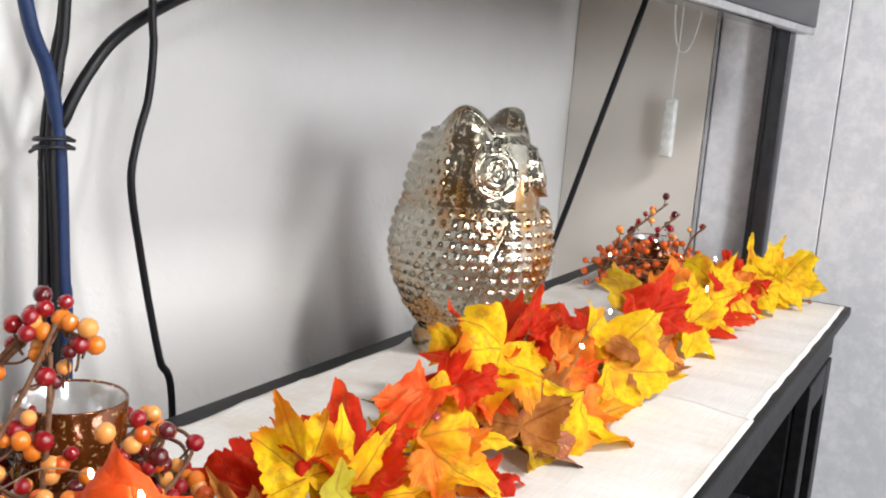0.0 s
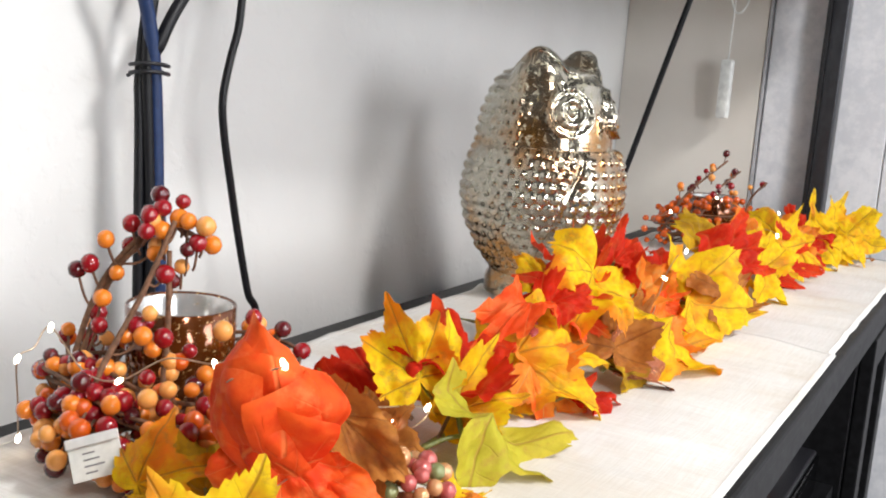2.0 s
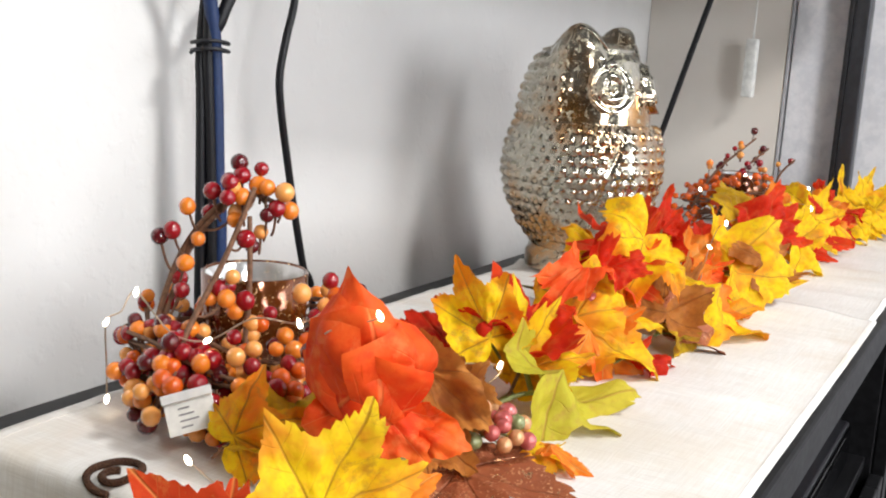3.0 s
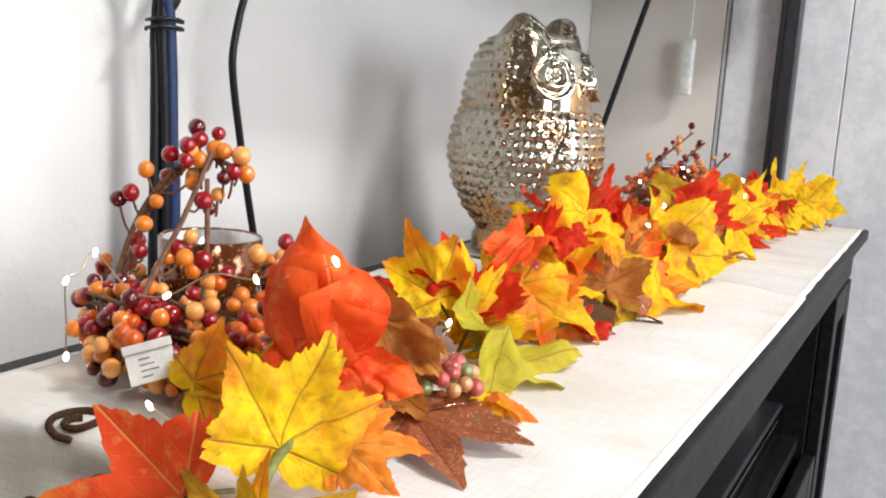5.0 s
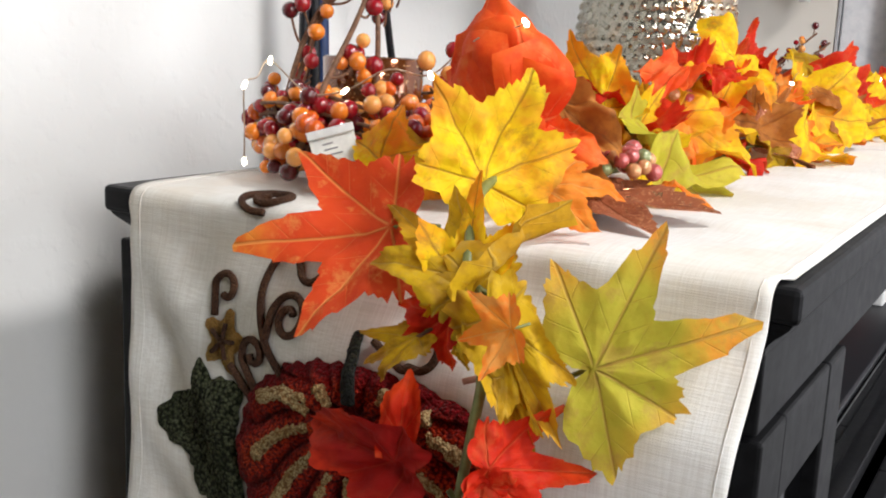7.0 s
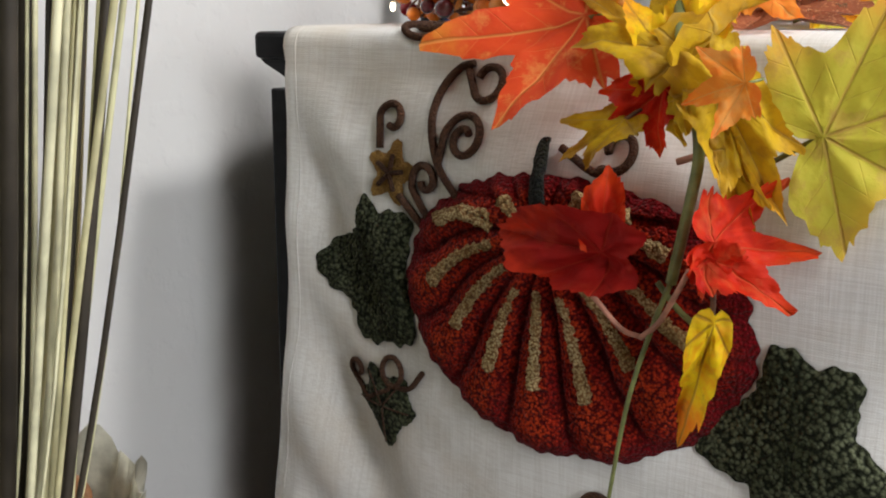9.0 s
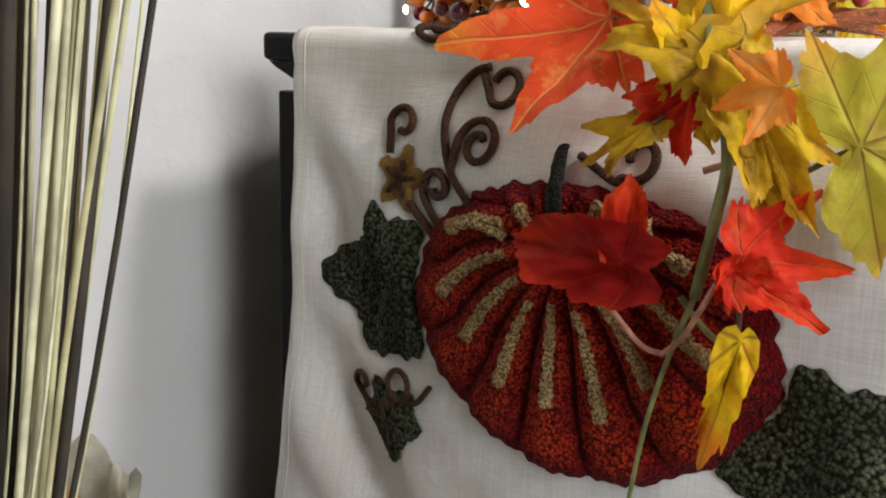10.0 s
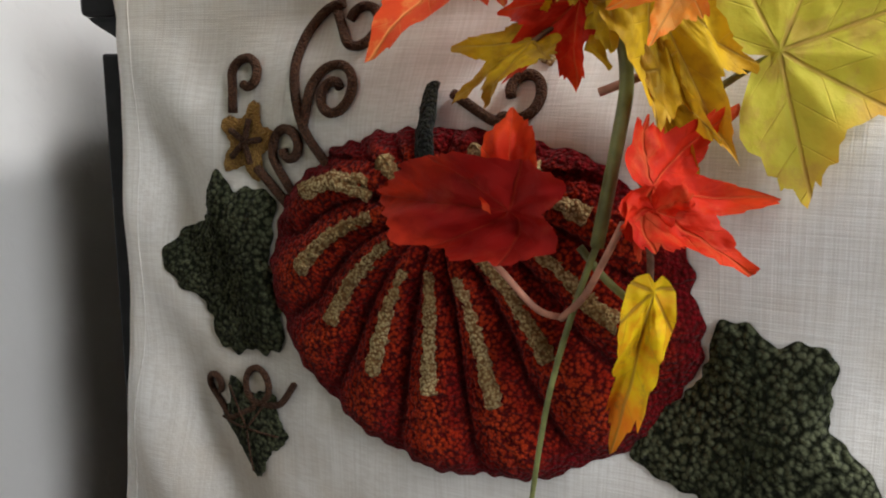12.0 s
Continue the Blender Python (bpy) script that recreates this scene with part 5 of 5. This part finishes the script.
berry_ring((1.190, 0.262, TOP + 0.002), 0.070, 78, "ring of orange and brown-red artificial berries at the stand's far end", ARCH2, (4, 4, 3, 2, 0),
           front=[(1.10 + 0.09 * random.random(), lerp(0.175, 0.335, i * 0.618034 % 1), TOP + 0.01 + (0.12 - 0.16 * abs((i * 0.618034 % 1) - 0.5)) * random.random()) for i in range(110)], size=0.88)

# price tag wired to the near ring
tag = thing("paper_tag", (0.042, 0.258, 0.793), "small folded white paper tag with faint print on the berry ring", "tag")
tg = bmesh.new()
box(tg, (-0.013, -0.0004, -0.012), (0.013, 0.0004, 0.010), 0.0002, 1)
body_tag = part("paper", tg, M_PLASTIC, tag, smooth=False)
fl = one_box((-0.0135, -0.0026, 0.005), (0.0135, -0.0012, 0.010), 0.0003, 1)
part("folded_flap", fl, M_WHITE, tag, smooth=False)
for i in range(4):
    part("print_bar", one_box((-0.006, -0.0008, 0.001 - 0.0033 * i), (0.000 + 0.002 * (i % 3), -0.0005, 0.0018 - 0.0033 * i)), M_TRIM, tag, smooth=False)
tag.rotation_euler = (radians(-25), radians(-16), radians(-50))

# ---- string of small lights ----
lights = thing("string_lights", (0.1, 0.2, TOP), "warm white micro lights on thin copper wire through the garland", "string lights")
LO = Vector((0.1, 0.2, TOP))
SPOTS = ((0.061, 0.342, 0.775), (0.060, 0.341, 0.822), (0.080, 0.338, 0.837), (0.070, 0.272, 0.822), (0.100, 0.232, 0.833), (0.048, 0.145, 0.863), (0.040, 0.168, 0.850), (0.190, 0.150, 0.804),
         (0.160, 0.154, 0.802), (0.100, 0.160, 0.798), (-0.002, 0.127, 0.814), (-0.024, 0.146, 0.792), (0.018, 0.236, 0.778))
FAR = ((0.46, 0.115, 0.792), (0.56, 0.13, 0.83), (0.69, 0.15, 0.835), (0.78, 0.140, 0.832), (0.90, 0.106, 0.834), (1.08, 0.182, 0.816), (1.12, 0.150, 0.835), (1.12, 0.300, 0.817), (1.12, 0.32, 0.805),
       (1.17, 0.250, 0.840), (1.16, 0.21, 0.825))
for group in (SPOTS, FAR):
    pts = []
    for p, q in zip(group, group[1:]):
        pts += [Vector(p) - LO, (Vector(p) + Vector(q)) / 2 - LO + Vector((0, 0, random.uniform(-0.012, 0.008)))]
    pts.append(Vector(group[-1]) - LO)
    part("wire", one_tube(pts, 0.0005, sides=5, n=5), M_WIRE, lights)
    for p in group:
        bm = lathe([(0.0004, -0.003), (0.0013, -0.002), (0.0015, 0), (0.0010, 0.0022), (0.0003, 0.0028)], 10)
        ob = part("bulb", bm, M_BULB, lights)
        ob.location = Vector(p) - LO
        ob.rotation_euler = (random.uniform(-1, 1), random.uniform(-1, 1), 0)

# ---- cables ----
bundle = thing("cable_bundle", (0.262, 0.455, 0.70), "bundle of black and blue-black cables held by a cable tie", "cables")
BO = Vector((0.262, 0.455, 0.70))


def cable(pts, r, material, parent, origin):
    return part("cable", one_tube([Vector(p) - origin for p in pts], r, sides=10), material, parent)


cable([(0.274, 0.448, 0.30), (0.275, 0.450, 0.80), (0.271, 0.450, 0.883), (0.2655, 0.450, 0.979), (0.2545, 0.450, 1.033), (0.234, 0.450, 1.083), (0.21, 0.46, 1.25)], 0.0056, M_CABLE_B, bundle, BO)
cable([(0.266, 0.448, 0.30), (0.2655, 0.450, 0.80), (0.2600, 0.452, 0.979), (0.268, 0.455, 1.037), (0.2755, 0.457, 1.087), (0.29, 0.47, 1.30)], 0.0044, M_CABLE, bundle, BO)
cable([(0.258, 0.455, 0.30), (0.2575, 0.456, 0.884), (0.2590, 0.459, 0.975), (0.271, 0.462, 1.045), (0.284, 0.468, 1.10), (0.30, 0.48, 1.30)], 0.0040, M_CABLE, bundle, BO)
cable([(0.268, 0.460, 0.30), (0.265, 0.462, 0.80), (0.264, 0.456, 0.965), (0.2686, 0.447, 1.003), (0.289, 0.445, 1.037), (0.319, 0.445, 1.066), (0.377, 0.445, 1.097), (0.46, 0.44, 1.13)], 0.0050, M_CABLE, bundle, BO)
tie = bmesh.new()
for dz in (0, 0.006):
    tube(tie, [(0.0005 + 0.0145 * math.cos(2 * math.pi * i / 12), -0.003 + 0.0135 * math.sin(2 * math.pi * i / 12), 0.279 + dz + 0.001 * math.sin(i)) for i in range(13)], 0.0016, sides=6, n=3)
tube(tie, [(-0.013, -0.006, 0.279), (-0.020, -0.006, 0.278), (-0.024, -0.006, 0.276)], 0.0014, sides=6, n=3)
part("cable_tie", tie, M_DARKEDGE, bundle, "black twist tie")
single = thing("power_cord", (0.37, 0.465, 0.70), "thin black power cord hanging down the wall", "cord")
cable([(0.378, 0.425, 0.50), (0.369, 0.425, 0.750), (0.352, 0.425, 0.80), (0.3375, 0.425, 0.850), (0.3260, 0.425, 0.895), (0.3165, 0.425, 0.935), (0.3140, 0.425, 0.962), (0.321, 0.425, 0.992), (0.330, 0.425, 1.020), (0.3345, 0.426, 1.06), (0.336, 0.43, 1.095), (0.36, 0.46, 1.30)], 0.0033, M_CABLE, single, Vector((0.37, 0.465, 0.70)))
slant = thing("power_cord", (1.0, 0.36, 0.85), "taut black cord slanting down from the television", "cord")
cable([(1.085, 0.275, 1.185), (1.079, 0.28, 1.157), (1.0705, 0.32, 1.004), (1.062, 0.36, 0.851), (1.055, 0.405, 0.70), (1.05, 0.42, 0.55)], 0.0042, M_CABLE, slant, Vector((1.0, 0.36, 0.85)))

# pull of the blind
pull = thing("blind_pull", (1.372, 0.309, 0.948), "white plastic blind pull on a thin cord", "blind pull")
part("handle", one_box((-0.0085, -0.0095, 0.0), (0.0085, 0.0095, 0.094), 0.003), M_PLASTIC, pull)
part("pull_cord", one_tube([(0, 0, 0.09), (0.0005, -0.001, 0.3), (0, 0, 1.0)], 0.0012, sides=6), M_PLASTIC, pull, "thin pale cord")
part("cord_loop", one_tube([(0.012, 0.018, 0.42), (0.012, 0.016, 0.25), (0.011, 0.011, 0.20), (0.010, 0.0, 0.170), (0.010, -0.014, 0.175), (0.012, -0.024, 0.21), (0.012, -0.028, 0.26), (0.012, -0.03, 0.42)], 0.0016, sides=6), M_PLASTIC, pull, "looped pale cord")

# ---- television over the stand ----
tv = thing("television", (1.304, 0.095, 1.15), "flat black television on a wall arm, seen from below", "television")
part("cabinet", one_box((-1.0, 0.0035, 0.0), (0.0, 0.045, 0.58), 0.006), M_TV, tv, smooth=False)
part("bezel", one_box((-1.0, -0.004, 0.0105), (0.0, 0.003, 0.58), 0.002), M_TV, tv, smooth=False)
part("silver_strip", one_box((-0.998, -0.0035, 0.0), (-0.002, 0.003, 0.010), 0.002), M_SILVER, tv, "silver lower edge", smooth=False)
part("wall_arm", one_box((-0.55, 0.0455, 0.25), (-0.45, 0.30, 0.35), 0.004), M_DARKEDGE, tv, smooth=False)
tv.rotation_euler = (0, 0, radians(-5))

# ---- reeds in a vase on the floor ----
vase = thing("reed_vase", (-0.213, 0.391, 0), "tall copper brown vase with cream paper collar and dried reeds", "vase")
part("vase_body", lathe([(0.06, 0), (0.066, 0.01), (0.062, 0.12), (0.052, 0.30), (0.050, 0.42), (0.056, 0.51), (0.060, 0.54), (0.056, 0.54), (0.050, 0.52), (0.01, 0.50)], 48), M_TERRA, vase)
co = bmesh.new()
nc = 96
rows = []
for i in range(7):
    t = i / 6
    rows.append([co.verts.new(((0.064 + 0.020 * t + 0.004 * math.sin(14 * a + 2 * t)) * math.cos(a), (0.064 + 0.020 * t + 0.004 * math.sin(14 * a + 2 * t)) * math.sin(a),
                               0.45 + 0.098 * t + 0.006 * math.sin(18 * a) * t + 0.004 * math.sin(7 * a) * t)) for a in [2 * math.pi * k / nc for k in range(nc)]])
for p, q in zip(rows, rows[1:]):
    for k in range(nc):
        co.faces.new((p[k], p[(k + 1) % nc], q[(k + 1) % nc], q[k]))
bmesh.ops.solidify(co, geom=co.faces, thickness=0.0015)
part("paper_collar", co, M_PAPER, vase, "crinkled cream paper collar")
for i in range(120):
    a = 2 * math.pi * (i * 0.618034 % 1)
    r = 0.048 * math.sqrt((i + 0.5) / 120)
    x, y = r * math.cos(a), r * math.sin(a)
    lean = Vector((0.9 * x + random.uniform(-0.02, 0.018), 1.4 * y - 0.062 + random.uniform(-0.016, 0.024), 0))
    top = 1.05 + random.uniform(-0.1, 0.15)
    pts = [(x, y, 0.50), (x + 0.35 * lean.x, y + 0.35 * lean.y, 0.68), (x + lean.x, y + lean.y, top)]
    # dark reeds among the pale ones stand for the shaded gaps
    part("reed", one_tube(pts, random.choice((0.0016, 0.0022, 0.0028, 0.0036)), sides=6, n=4, flat=random.choice((0.5, 1.0))), M_REED[(0, 3, 1, 4, 3, 2, 0)[i % 7]], vase)
